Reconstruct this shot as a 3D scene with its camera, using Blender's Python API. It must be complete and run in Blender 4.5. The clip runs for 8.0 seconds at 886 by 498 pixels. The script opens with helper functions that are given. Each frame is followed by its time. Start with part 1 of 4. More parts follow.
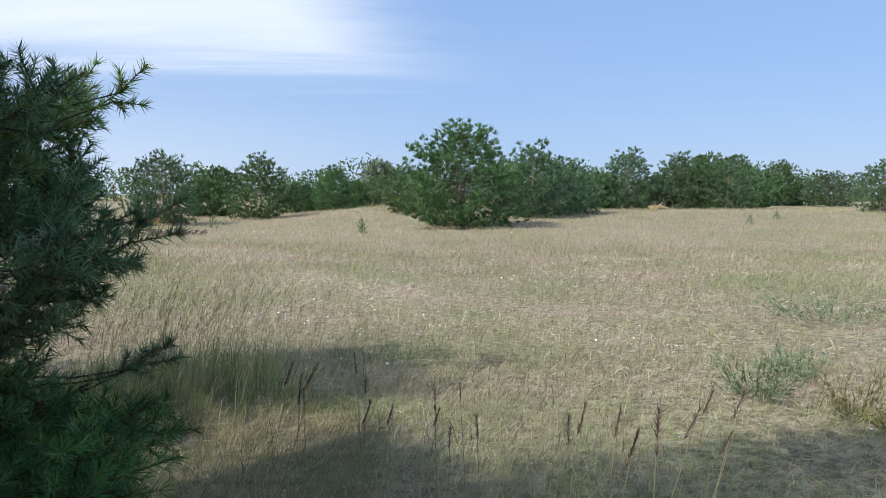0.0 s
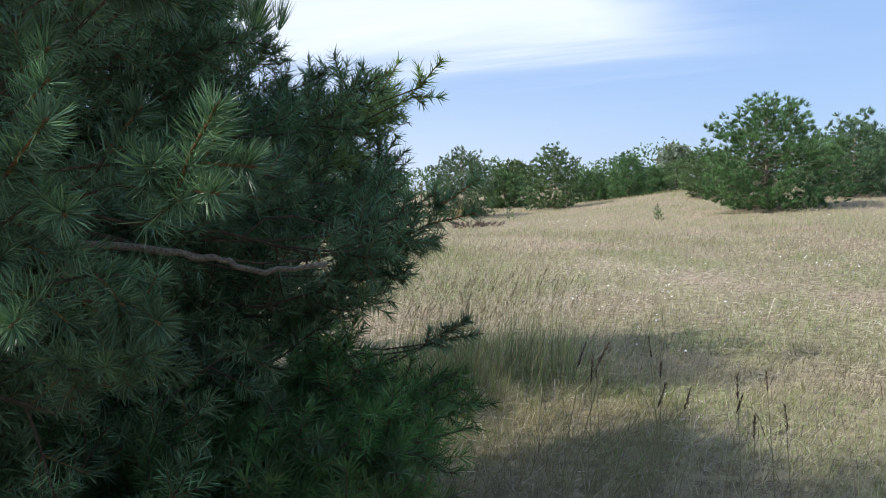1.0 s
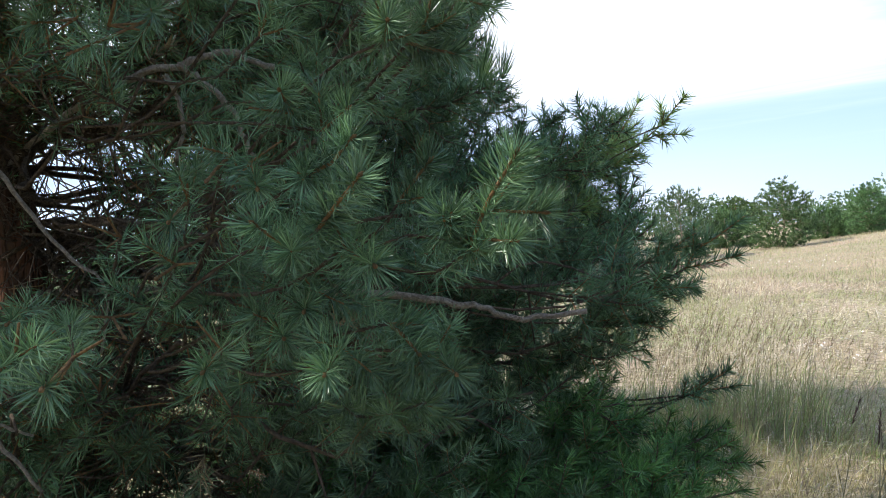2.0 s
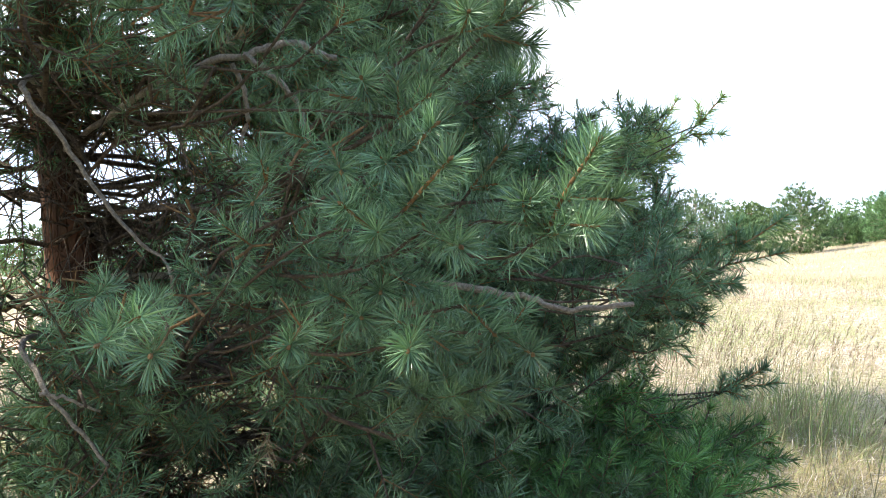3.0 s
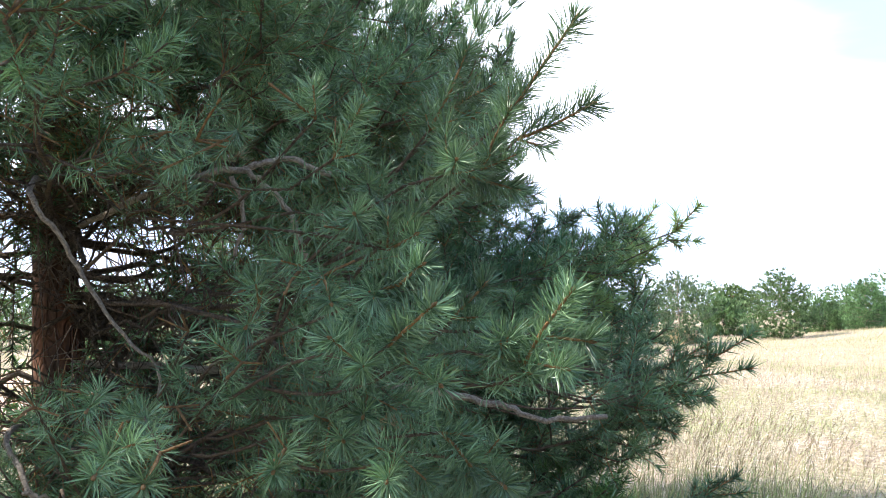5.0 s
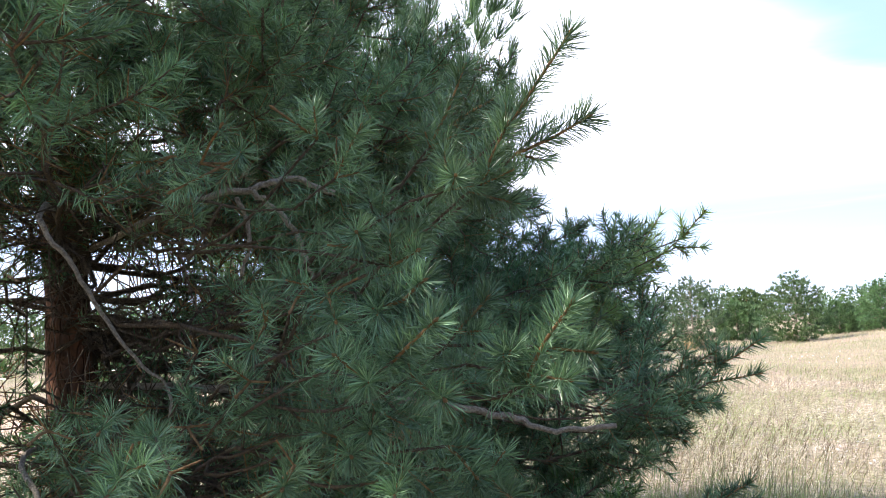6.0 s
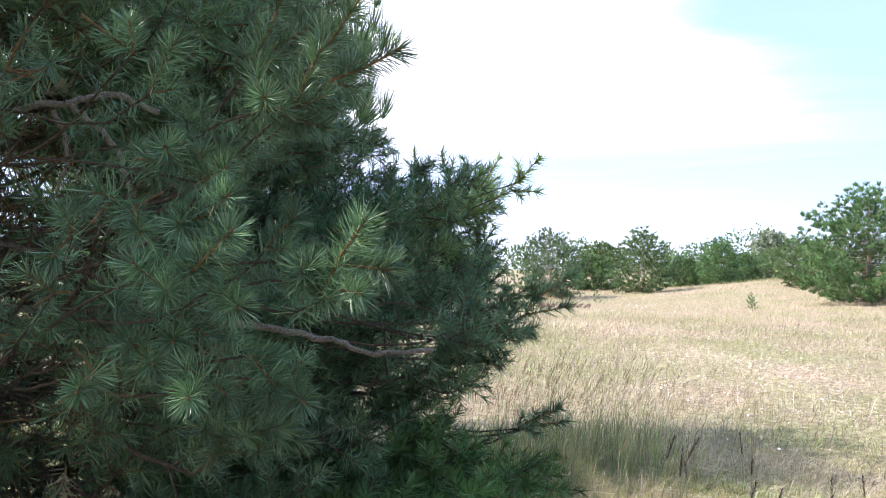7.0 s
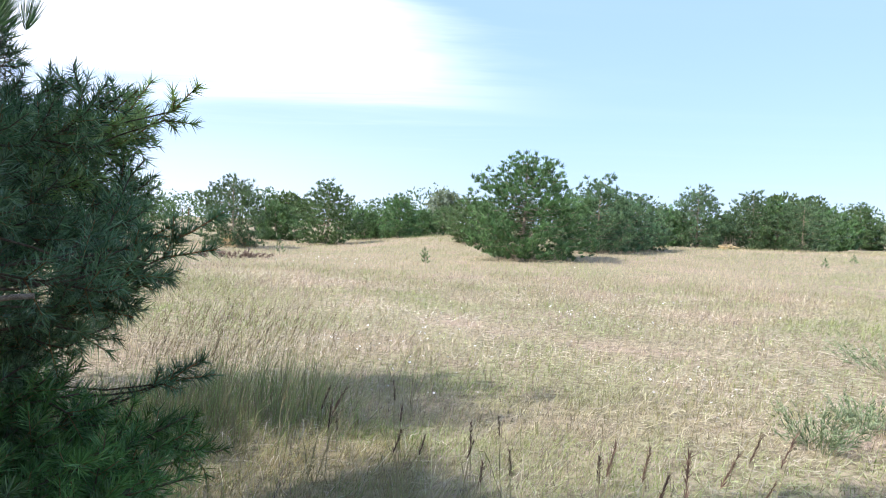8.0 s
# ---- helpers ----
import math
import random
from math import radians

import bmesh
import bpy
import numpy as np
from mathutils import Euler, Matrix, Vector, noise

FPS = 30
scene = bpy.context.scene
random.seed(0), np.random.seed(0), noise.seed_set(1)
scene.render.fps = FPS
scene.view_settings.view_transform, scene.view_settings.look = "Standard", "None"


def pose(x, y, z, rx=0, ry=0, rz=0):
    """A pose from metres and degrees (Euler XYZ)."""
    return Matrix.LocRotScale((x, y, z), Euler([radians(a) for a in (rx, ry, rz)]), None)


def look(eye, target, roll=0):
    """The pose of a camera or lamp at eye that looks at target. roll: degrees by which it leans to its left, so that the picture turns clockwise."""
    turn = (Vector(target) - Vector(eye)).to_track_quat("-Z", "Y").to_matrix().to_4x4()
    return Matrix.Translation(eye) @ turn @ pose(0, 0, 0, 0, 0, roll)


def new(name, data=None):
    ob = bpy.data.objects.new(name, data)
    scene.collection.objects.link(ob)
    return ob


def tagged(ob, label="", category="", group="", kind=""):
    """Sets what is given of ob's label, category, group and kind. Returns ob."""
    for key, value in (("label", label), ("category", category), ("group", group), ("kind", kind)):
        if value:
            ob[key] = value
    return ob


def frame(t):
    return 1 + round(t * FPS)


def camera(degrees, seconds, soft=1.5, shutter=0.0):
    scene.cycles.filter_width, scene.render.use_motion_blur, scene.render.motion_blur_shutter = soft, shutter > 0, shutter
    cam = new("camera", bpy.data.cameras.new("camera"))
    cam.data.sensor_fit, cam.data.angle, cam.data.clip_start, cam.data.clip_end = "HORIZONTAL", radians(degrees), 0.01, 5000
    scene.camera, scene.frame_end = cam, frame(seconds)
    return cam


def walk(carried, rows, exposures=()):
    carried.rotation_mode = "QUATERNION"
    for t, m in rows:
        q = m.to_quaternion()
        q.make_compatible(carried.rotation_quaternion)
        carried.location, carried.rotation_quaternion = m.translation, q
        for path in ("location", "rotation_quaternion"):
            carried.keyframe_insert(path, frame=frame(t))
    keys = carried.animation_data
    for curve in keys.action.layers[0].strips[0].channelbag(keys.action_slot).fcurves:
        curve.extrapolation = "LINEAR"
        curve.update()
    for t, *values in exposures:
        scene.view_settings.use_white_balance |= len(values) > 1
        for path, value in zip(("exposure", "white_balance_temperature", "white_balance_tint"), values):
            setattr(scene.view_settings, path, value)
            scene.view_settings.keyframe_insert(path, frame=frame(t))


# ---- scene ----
# ---- camera and walk ----
cam = camera(58.0, 8.0, soft=0.5)
PATH = [
    # seconds, x, y, z, yaw, pitch, roll
    (0.0, 0.000, 0.000, 1.600, 0.95, -3.88, -0.11),
    (0.5, -0.015, 0.002, 1.585, 8.40, -4.37, -0.07),
    (1.0, 0.017, 0.016, 1.560, 21.75, -4.20, 2.48),
    (1.5, 0.015, 0.008, 1.529, 29.26, -3.24, 5.38),
    (2.0, -0.125, 0.007, 1.570, 36.75, -0.21, 3.99),
    (2.2, -0.150, -0.016, 1.588, 38.65, -0.54, 3.59),
    (3.3, -0.194, -0.093, 1.543, 36.65, -0.26, 2.29),
    (3.5, -0.202, -0.086, 1.550, 35.80, -0.80, 2.11),
    (4.0, -0.184, -0.094, 1.601, 36.00, 0.30, 1.14),
    (4.5, -0.140, -0.127, 1.653, 36.61, 2.69, 0.80),
    (5.0, -0.123, -0.158, 1.655, 36.44, 4.80, 0.70),
    (5.2, -0.121, -0.157, 1.651, 36.85, 5.22, 1.04),
    (6.3, -0.093, -0.165, 1.661, 37.04, 5.79, 2.61),
    (6.5, -0.089, -0.143, 1.646, 35.88, 4.94, 2.62),
    (7.0, 0.046, -0.168, 1.608, 27.85, 1.51, 0.45),
    (7.5, 0.169, -0.242, 1.600, 17.99, -1.06, -1.24),
    (8.0, 0.094, 0.066, 1.582, 5.68, -1.73, -2.02),
]
# seconds, stops, kelvin, tint
EXPOSURE = [(0.0, 0.05, 6380, 9), (0.5, 0.05, 6400, 9), (1.0, 0.18, 6450, 10), (1.5, 0.5, 6550, 11), (2.0, 0.74, 6650, 12), (2.2, 0.94, 6700, 12),
            (3.3, 1.76, 6850, 12), (3.5, 1.78, 6850, 12), (4.0, 1.76, 6750, 13), (4.5, 1.66, 6650, 15), (5.0, 1.53, 6600, 16), (6.3, 1.12, 6650, 18),
            (6.5, 1.12, 6650, 18), (7.0, 1.12, 6600, 18), (7.5, 0.98, 6600, 16), (8.0, 0.74, 6450, 13)]
walk(cam, [(t, pose(x, y, z, 90 + p, r, w)) for t, x, y, z, w, p, r in PATH], EXPOSURE)

# ---- world and sun ----
SUN_EL = 47.5
SUN_DIR = Vector((-0.85, -0.52, 0)).normalized() * math.cos(radians(SUN_EL)) + Vector((0, 0, math.sin(radians(SUN_EL))))
sun_data = bpy.data.lights.new("sun", "SUN")
sun_data.energy, sun_data.angle, sun_data.color = 5.0, radians(0.55), (1.0, 0.96, 0.90)
sun = new("sun", sun_data)
sun.matrix_world = look(SUN_DIR * 60, (0, 0, 0))


class Nodes:
    """Short hand for node trees."""

    def __init__(self, tree):
        self.tree = tree
        tree.nodes.clear()

    def add(self, kind, ins=None, **props):
        n = self.tree.nodes.new(kind)
        for k, val in props.items():
            setattr(n, k, val)
        for k, val in (ins or {}).items():
            if hasattr(val, "is_linked"):
                self.tree.links.new(val, n.inputs[k])
            else:
                n.inputs[k].default_value = val
        return n

    def math(self, op, a, b=0.0, c=0.0):
        n = self.add("ShaderNodeMath", {0: a, 1: b, 2: c}, operation=op)
        return n.outputs[0]

    def step(self, x, lo, hi):
        n = self.add("ShaderNodeMapRange", {0: x, 1: lo, 2: hi}, interpolation_type="SMOOTHSTEP")
        return n.outputs[0]

    def mix(self, f, a, b, blend="MIX"):
        n = self.add("ShaderNodeMix", {0: f, 6: a, 7: b}, data_type="RGBA", blend_type=blend)
        return n.outputs[2]

    def noise(self, vec, scale, detail=4.0, rough=0.55, distort=0.0):
        n = self.add("ShaderNodeTexNoise", {"Vector": vec, "Scale": scale, "Detail": detail, "Roughness": rough, "Distortion": distort})
        return n.outputs[0]

    def place(self, loc=(0, 0, 0), rot=(0, 0, 0), scale=(1, 1, 1), out="Object"):
        t = self.add("ShaderNodeTexCoord")
        return self.add("ShaderNodeMapping", {0: t.outputs[out], 1: loc, 2: rot, 3: scale}).outputs[0]


def rgb(r, g, b):
    return (r, g, b, 1.0)


world = bpy.data.worlds.new("sky")
scene.world = world
world.use_nodes = True
N = Nodes(world.node_tree)
sky = N.add("ShaderNodeTexSky", sky_type="NISHITA", sun_disc=False, sun_elevation=radians(SUN_EL), sun_rotation=radians(238.5),
            air_density=1.0, dust_density=0.3, ozone_density=2.0)
view_dir = N.add("ShaderNodeTexCoord").outputs["Generated"]
xyz = N.add("ShaderNodeSeparateXYZ", {0: view_dir})
up = N.math("MAXIMUM", xyz.outputs[2], 0.03)
flat_u = N.math("DIVIDE", xyz.outputs[0], up)
flat_v = N.math("DIVIDE", xyz.outputs[1], up)
plane = N.add("ShaderNodeCombineXYZ", {0: flat_u, 1: flat_v, 2: 0.0}).outputs[0]
streaks = N.add("ShaderNodeMapping", {0: plane, 2: (0, 0, radians(14)), 3: (0.14, 0.45, 1.0)}).outputs[0]
wisps = N.noise(streaks, 1.3, 6.0, 0.6, 0.6)
# a broad veil of high cloud towards the west, thinning out to the north
bearing = N.math("ARCTAN2", N.math("MULTIPLY", xyz.outputs[0], -1.0), xyz.outputs[1])
lift = N.math("ARCSINE", xyz.outputs[2])
rough_edge = N.math("MULTIPLY_ADD", wisps, 0.34, -0.17)
low = N.step(N.math("MULTIPLY_ADD", rough_edge, 0.35, lift), radians(6.0), radians(12.0))
side = N.step(N.math("ADD", bearing, N.math("MULTIPLY", rough_edge, 0.8)), radians(-9), radians(14))
rise = N.math("MULTIPLY", bearing, N.math("MULTIPLY_ADD", bearing, 1.15, 0.35))
tip_top = N.math("SUBTRACT", N.math("ADD", rise, radians(9.6)), N.math("ADD", lift, rough_edge))
top = N.step(tip_top, radians(-4), radians(4))
veil = N.math("MULTIPLY", N.math("MULTIPLY", low, side), top)
thin = N.math("MULTIPLY", N.step(wisps, 0.50, 0.85), 0.05)
cover = N.math("MINIMUM", N.math("ADD", N.math("MULTIPLY", veil, N.math("MULTIPLY_ADD", wisps, 0.7, 0.5)), thin), 0.95)
haze = N.math("MULTIPLY", N.math("MULTIPLY", N.step(lift, radians(11), radians(0)), N.step(bearing, radians(-6), radians(30))), 0.42)
cover = N.math("MINIMUM", N.math("ADD", cover, haze), 0.95)
clear = N.mix(0.7, sky.outputs[0], rgb(2.75, 4.25, 7.5))
cloudy = N.mix(cover, clear, rgb(7.4, 8.0, 8.9))
bg = N.add("ShaderNodeBackground", {0: cloudy, 1: 0.12})
N.tree.links.new(bg.outputs[0], N.add("ShaderNodeOutputWorld").inputs[0])


# ---- materials ----
def material(name):
    m = bpy.data.materials.new(name)
    m.use_nodes = True
    return m, Nodes(m.node_tree)


def finish(n, shader):
    n.tree.links.new(shader, n.add("ShaderNodeOutputMaterial").inputs[0])


def leaf_shader(n, color, rough, through_amount, through_tint):
    """A leaf surface: glossy skin over a body that lets some light through."""
    p = n.add("ShaderNodeBsdfPrincipled", {"Base Color": color, "Roughness": rough, "Specular IOR Level": 0.3})
    t = n.add("ShaderNodeBsdfTranslucent", {0: n.mix(1.0, color, through_tint, "MULTIPLY")})
    return n.add("ShaderNodeMixShader", {0: through_amount, 1: p.outputs[0], 2: t.outputs[0]}).outputs[0]


def leaf_material(name, dark, mid, light, rough=0.5, through_amount=0.3, patch=0.6, tint=(1.3, 1.3, 0.7), grain=9.0):
    m, n = material(name)
    isl = n.add("ShaderNodeNewGeometry").outputs["Random Per Island"]
    c = n.mix(isl, rgb(*dark), rgb(*light))
    big = n.step(n.noise(n.place(), patch, 3), 0.35, 0.65)
    c = n.mix(n.math("MULTIPLY", big, 0.6), c, rgb(*mid))
    rnd = n.add("ShaderNodeObjectInfo").outputs["Random"]
    age = n.math("MULTIPLY_ADD", n.step(n.noise(n.place(), grain, 3), 0.36, 0.64), 0.7, 0.62)
    hue = n.add("ShaderNodeHueSaturation", {"Hue": n.math("MULTIPLY_ADD", rnd, 0.03, 0.485),
                                             "Value": n.math("MULTIPLY", age, n.math("MULTIPLY_ADD", rnd, 0.3, 0.85)), "Color": c})
    finish(n, leaf_shader(n, hue.outputs[0], rough, through_amount, rgb(*tint)))
    return m


def ground_material():
    m, n = material("dry_meadow_soil")
    at = n.place()
    xy = n.add("ShaderNodeSeparateXYZ", {0: at})
    broad = n.noise(at, 0.09, 5, 0.6)
    mid = n.noise(at, 0.5, 5, 0.6)
    fine = n.noise(at, 9.0, 6, 0.7)
    litter = n.noise(n.place(scale=(1, 0.25, 1), rot=(0, 0, 0.6)), 60.0, 4, 0.7)
    c = n.mix(n.step(broad, 0.35, 0.65), rgb(0.36, 0.305, 0.205), rgb(0.29, 0.275, 0.165))
    c = n.mix(n.step(mid, 0.45, 0.7), c, rgb(0.42, 0.32, 0.25))
    c = n.mix(n.math("MULTIPLY", n.step(fine, 0.38, 0.62), 0.75), c, rgb(0.075, 0.062, 0.036))
    c = n.mix(n.math("MULTIPLY", n.step(litter, 0.55, 0.8), 0.6), c, rgb(0.58, 0.50, 0.38))
    # bare sand to the west, a sandy track to the north-east
    dx = n.math("SUBTRACT", xy.outputs[0], -19.0)
    dy = n.math("SUBTRACT", xy.outputs[1], 12.0)
    far = n.math("SQRT", n.math("ADD", n.math("MULTIPLY", dx, dx), n.math("MULTIPLY", dy, dy)))
    bare = n.step(n.math("ADD", far, n.math("MULTIPLY", n.math("SUBTRACT", mid, 0.5), 14.0)), 10.0, 6.0)
    track = n.math("ABSOLUTE", n.math("SUBTRACT", n.math("MULTIPLY_ADD", xy.outputs[0], 0.12, 62.0), xy.outputs[1]))
    track = n.math("MULTIPLY", n.step(n.math("ADD", track, n.math("MULTIPLY", mid, 3.0)), 4.5, 2.5), n.step(xy.outputs[0], 16.0, 22.0))
    sand = n.mix(fine, rgb(0.62, 0.45, 0.33), rgb(0.50, 0.36, 0.26))
    c = n.mix(n.math("MAXIMUM", bare, n.math("MULTIPLY", track, 0.8)), c, sand)
    p = n.add("ShaderNodeBsdfPrincipled", {"Base Color": c, "Roughness": 0.95, "Specular IOR Level": 0.1})
    b = n.add("ShaderNodeBump", {"Strength": 0.6, "Distance": 0.03, "Height": n.math("ADD", fine, litter)})
    n.tree.links.new(b.outputs[0], p.inputs["Normal"])
    finish(n, p.outputs[0])
    return m


def grass_material(name, straw, green, rosy, green_amount, through_amount=0.35, vary=1.0):
    m, n = material(name)
    at = n.place()
    isl = n.add("ShaderNodeNewGeometry").outputs["Random Per Island"]
    broad = n.noise(at, 0.22, 4, 0.6)
    other = n.noise(n.place(loc=(40, 11, 0)), 0.33, 4, 0.6)
    fleck = n.math("ADD", isl, n.math("MULTIPLY", n.math("SUBTRACT", broad, 0.5), 4.4))
    c = n.mix(n.step(fleck, 1.0 - green_amount, 1.25 - green_amount), rgb(*straw), rgb(*green))
    c = n.mix(n.math("MULTIPLY", n.step(other, 0.44, 0.66), 0.65), c, rgb(*rosy))
    c = n.add("ShaderNodeHueSaturation", {"Value": n.math("MULTIPLY_ADD", isl, vary, 0.94 - 0.52 * vary), "Color": c}).outputs[0]
    finish(n, leaf_shader(n, c, 0.6, through_amount, rgb(1.04, 1.03, 0.97)))
    return m


def bark_material(name, low, high, scale=14.0, stretch=0.35):
    m, n = material(name)
    at = n.place(scale=(1, 1, stretch))
    a = n.noise(at, scale, 6, 0.65)
    bent = n.add("ShaderNodeVectorMath", {0: at, 1: n.mix(0.88, n.add("ShaderNodeTexNoise", {"Vector": at, "Scale": scale * 0.8, "Detail": 3.0}).outputs[1], rgb(0.0, 0.0, 0.0))}, operation="ADD").outputs[0]
    v = n.add("ShaderNodeTexVoronoi", {"Vector": bent, "Scale": scale * 1.6}, feature="DISTANCE_TO_EDGE").outputs[0]
    flakes = n.step(v, 0.0, 0.12)
    c = n.mix(n.step(a, 0.3, 0.7), rgb(*low), rgb(*high))
    c = n.mix(n.math("MULTIPLY_ADD", flakes, -0.32, 0.32), c, rgb(low[0] * 0.4, low[1] * 0.4, low[2] * 0.4))
    p = n.add("ShaderNodeBsdfPrincipled", {"Base Color": c, "Roughness": 0.9, "Specular IOR Level": 0.2})
    b = n.add("ShaderNodeBump", {"Strength": 0.8, "Distance": 0.01, "Height": n.math("ADD", a, flakes)})
    n.tree.links.new(b.outputs[0], p.inputs["Normal"])
    finish(n, p.outputs[0])
    return m


def earth_material(name, a, b, scale):
    m, n = material(name)
    at = n.place()
    f, g = n.noise(at, scale, 6, 0.65), n.noise(at, scale * 7, 5, 0.7)
    c = n.mix(f, rgb(*a), rgb(*b))
    c = n.mix(n.math("MULTIPLY", n.step(g, 0.5, 0.75), 0.5), c, rgb(a[0] * 0.5, a[1] * 0.5, a[2] * 0.45))
    p = n.add("ShaderNodeBsdfPrincipled", {"Base Color": c, "Roughness": 0.95, "Specular IOR Level": 0.1})
    bp = n.add("ShaderNodeBump", {"Strength": 0.7, "Distance": 0.05, "Height": n.math("ADD", f, g)})
    n.tree.links.new(bp.outputs[0], p.inputs["Normal"])
    finish(n, p.outputs[0])
    return m


SOIL = ground_material()
NEEDLE = leaf_material("pine_needles", (0.038, 0.078, 0.032), (0.092, 0.165, 0.074), (0.205, 0.315, 0.158), 0.38, 0.18, 1.5, (1.0, 1.2, 0.75))
# lighter copy of NEEDLE: inner crown shade is put into NEEDLE's dark end
LIT_OUTER_NEEDLE = leaf_material("lit_outer_pine_needles", (0.050, 0.102, 0.048), (0.098, 0.178, 0.086), (0.195, 0.315, 0.172), 0.38, 0.18, 1.5, (1.0, 1.2, 0.8))
# darker copy of NEEDLE: shade on the low boughs is in the colour
LOW_NEEDLE = leaf_material("shaded_low_needles", (0.034, 0.085, 0.022), (0.075, 0.155, 0.042), (0.140, 0.245, 0.075), 0.42, 0.2, 1.5)
# light green of young needles, with sunlight on the tip put into it
YOUNG = leaf_material("sunlit_young_needles", (0.15, 0.24, 0.10), (0.20, 0.31, 0.13), (0.28, 0.40, 0.17), 0.42, 0.35, 1.5)
FAR_NEEDLE = leaf_material("distant_pine_needles", (0.030, 0.072, 0.031), (0.078, 0.156, 0.065), (0.190, 0.310, 0.125), 0.5, 0.12, 0.5, grain=2.2)
BLUE_NEEDLE = leaf_material("bluish_pine_needles", (0.036, 0.080, 0.044), (0.092, 0.165, 0.086), (0.195, 0.305, 0.155), 0.5, 0.12, 0.5, grain=2.2)
BROADLEAF = leaf_material("broad_leaves", (0.04, 0.085, 0.035), (0.075, 0.135, 0.055), (0.12, 0.19, 0.08), 0.5, 0.3, 0.1)
GREY_LEAF = leaf_material("greyish_leaves", (0.13, 0.17, 0.13), (0.17, 0.21, 0.16), (0.22, 0.26, 0.19), 0.6, 0.25, 0.3)
SAGE = leaf_material("sage_green_leaves", (0.14, 0.20, 0.11), (0.19, 0.25, 0.15), (0.26, 0.32, 0.20), 0.6, 0.25, 3.0)
BARK = bark_material("pine_bark", (0.07, 0.042, 0.026), (0.19, 0.085, 0.045))
TWIG = bark_material("grey_twig_bark", (0.22, 0.18, 0.13), (0.42, 0.355, 0.265), 130.0, 0.9)
LIMB = bark_material("brown_limb_bark", (0.075, 0.054, 0.038), (0.20, 0.150, 0.100), 110.0, 0.8)
SHOOT = bark_material("orange_brown_shoot", (0.17, 0.10, 0.045), (0.33, 0.20, 0.09), 90.0)
STRAW = grass_material("dry_grass", (0.56, 0.475, 0.325), (0.245, 0.29, 0.105), (0.53, 0.395, 0.315), 0.74)
FAR_STRAW = grass_material("far_dry_grass", (0.60, 0.50, 0.355), (0.34, 0.37, 0.17), (0.60, 0.44, 0.355), 0.72, 0.35, 0.45)
LITTER = grass_material("bleached_straw", (0.60, 0.54, 0.44), (0.34, 0.37, 0.20), (0.54, 0.43, 0.36), 0.46, 0.2)
ROSY = grass_material("rosy_seed_heads", (0.30, 0.22, 0.18), (0.36, 0.29, 0.20), (0.28, 0.19, 0.175), 0.40, 0.3)
FRESH = grass_material("fresh_grass", (0.36, 0.31, 0.15), (0.125, 0.185, 0.050), (0.28, 0.225, 0.12), 0.58)
REED = grass_material("reed_grass", (0.31, 0.29, 0.16), (0.16, 0.22, 0.08), (0.33, 0.27, 0.17), 0.65)
PLUME = leaf_material("brown_seed_plume", (0.095, 0.064, 0.050), (0.15, 0.10, 0.076), (0.24, 0.17, 0.12), 0.7, 0.2, 3.0, (1, 1, 1))
GOLD_PLUME = leaf_material("golden_seed_plume", (0.15, 0.11, 0.06), (0.21, 0.155, 0.085), (0.30, 0.23, 0.13), 0.7, 0.3, 3.0, (1, 1, 1))
PETAL = leaf_material("white_petals", (0.75, 0.74, 0.66), (0.8, 0.79, 0.74), (0.85, 0.84, 0.8), 0.6, 0.3, 3.0, (1, 1, 1))
YELLOW = leaf_material("yellow_green_moss", (0.28, 0.26, 0.06), (0.33, 0.31, 0.08), (0.40, 0.37, 0.10), 0.7, 0.2, 3.0, (1, 1, 1))
SAND = earth_material("yellow_sand", (0.30, 0.23, 0.12), (0.46, 0.36, 0.20), 3.0)
SHADOW_TUFT = leaf_material("brown_shadow_tuft", (0.15, 0.105, 0.09), (0.20, 0.145, 0.12), (0.27, 0.20, 0.16), 0.7, 0.2, 3.0, (1, 1, 1))
CONE = earth_material("pine_cone_scales", (0.09, 0.055, 0.035), (0.16, 0.10, 0.06), 60.0)


# ---- builders ----
rng = np.random.default_rng(7)


def tri_mesh(name, verts, tris, mats, which=None, smooth=False):
    """A mesh from arrays of vertices and triangles; which: a material index for each triangle."""
    verts, tris = np.asarray(verts, np.float32), np.asarray(tris, np.int32)
    me = bpy.data.meshes.new(name)
    me.vertices.add(len(verts))
    me.vertices.foreach_set("co", verts.ravel())
    me.loops.add(tris.size)
    me.loops.foreach_set("vertex_index", tris.ravel())
    me.polygons.add(len(tris))
    me.polygons.foreach_set("loop_start", np.arange(0, tris.size, 3, dtype=np.int32))
    if which is not None:
        me.polygons.foreach_set("material_index", np.asarray(which, np.int32))
    if smooth:
        me.polygons.foreach_set("use_smooth", np.ones(len(tris), bool))
    for m in mats:
        me.materials.append(m)
    me.update(calc_edges=True)
    return me


def part(name, me, parent=None, label=""):
    ob = new(name, me)
    if parent is not None:
        ob.parent = parent
    return tagged(ob, label)


def base(name, at, label, category, group=""):
    ob = new(name)
    ob.empty_display_size = 0.2
    ob.location = at
    return tagged(ob, label, category, group)


class Soup:
    """Collects pieces of geometry for one mesh."""

    def __init__(self):
        self.v, self.f, self.m, self.n = [], [], [], 0

    def put(self, verts, tris, mat=0):
        verts, tris = np.asarray(verts, float).reshape(-1, 3), np.asarray(tris, int).reshape(-1, 3)
        self.v.append(verts)
        self.f.append(tris + self.n)
        self.m.append(np.full(len(tris), mat))
        self.n += len(verts)

    def mesh(self, name, mats, smooth=False):
        return tri_mesh(name, np.concatenate(self.v), np.concatenate(self.f), mats, np.concatenate(self.m), smooth)


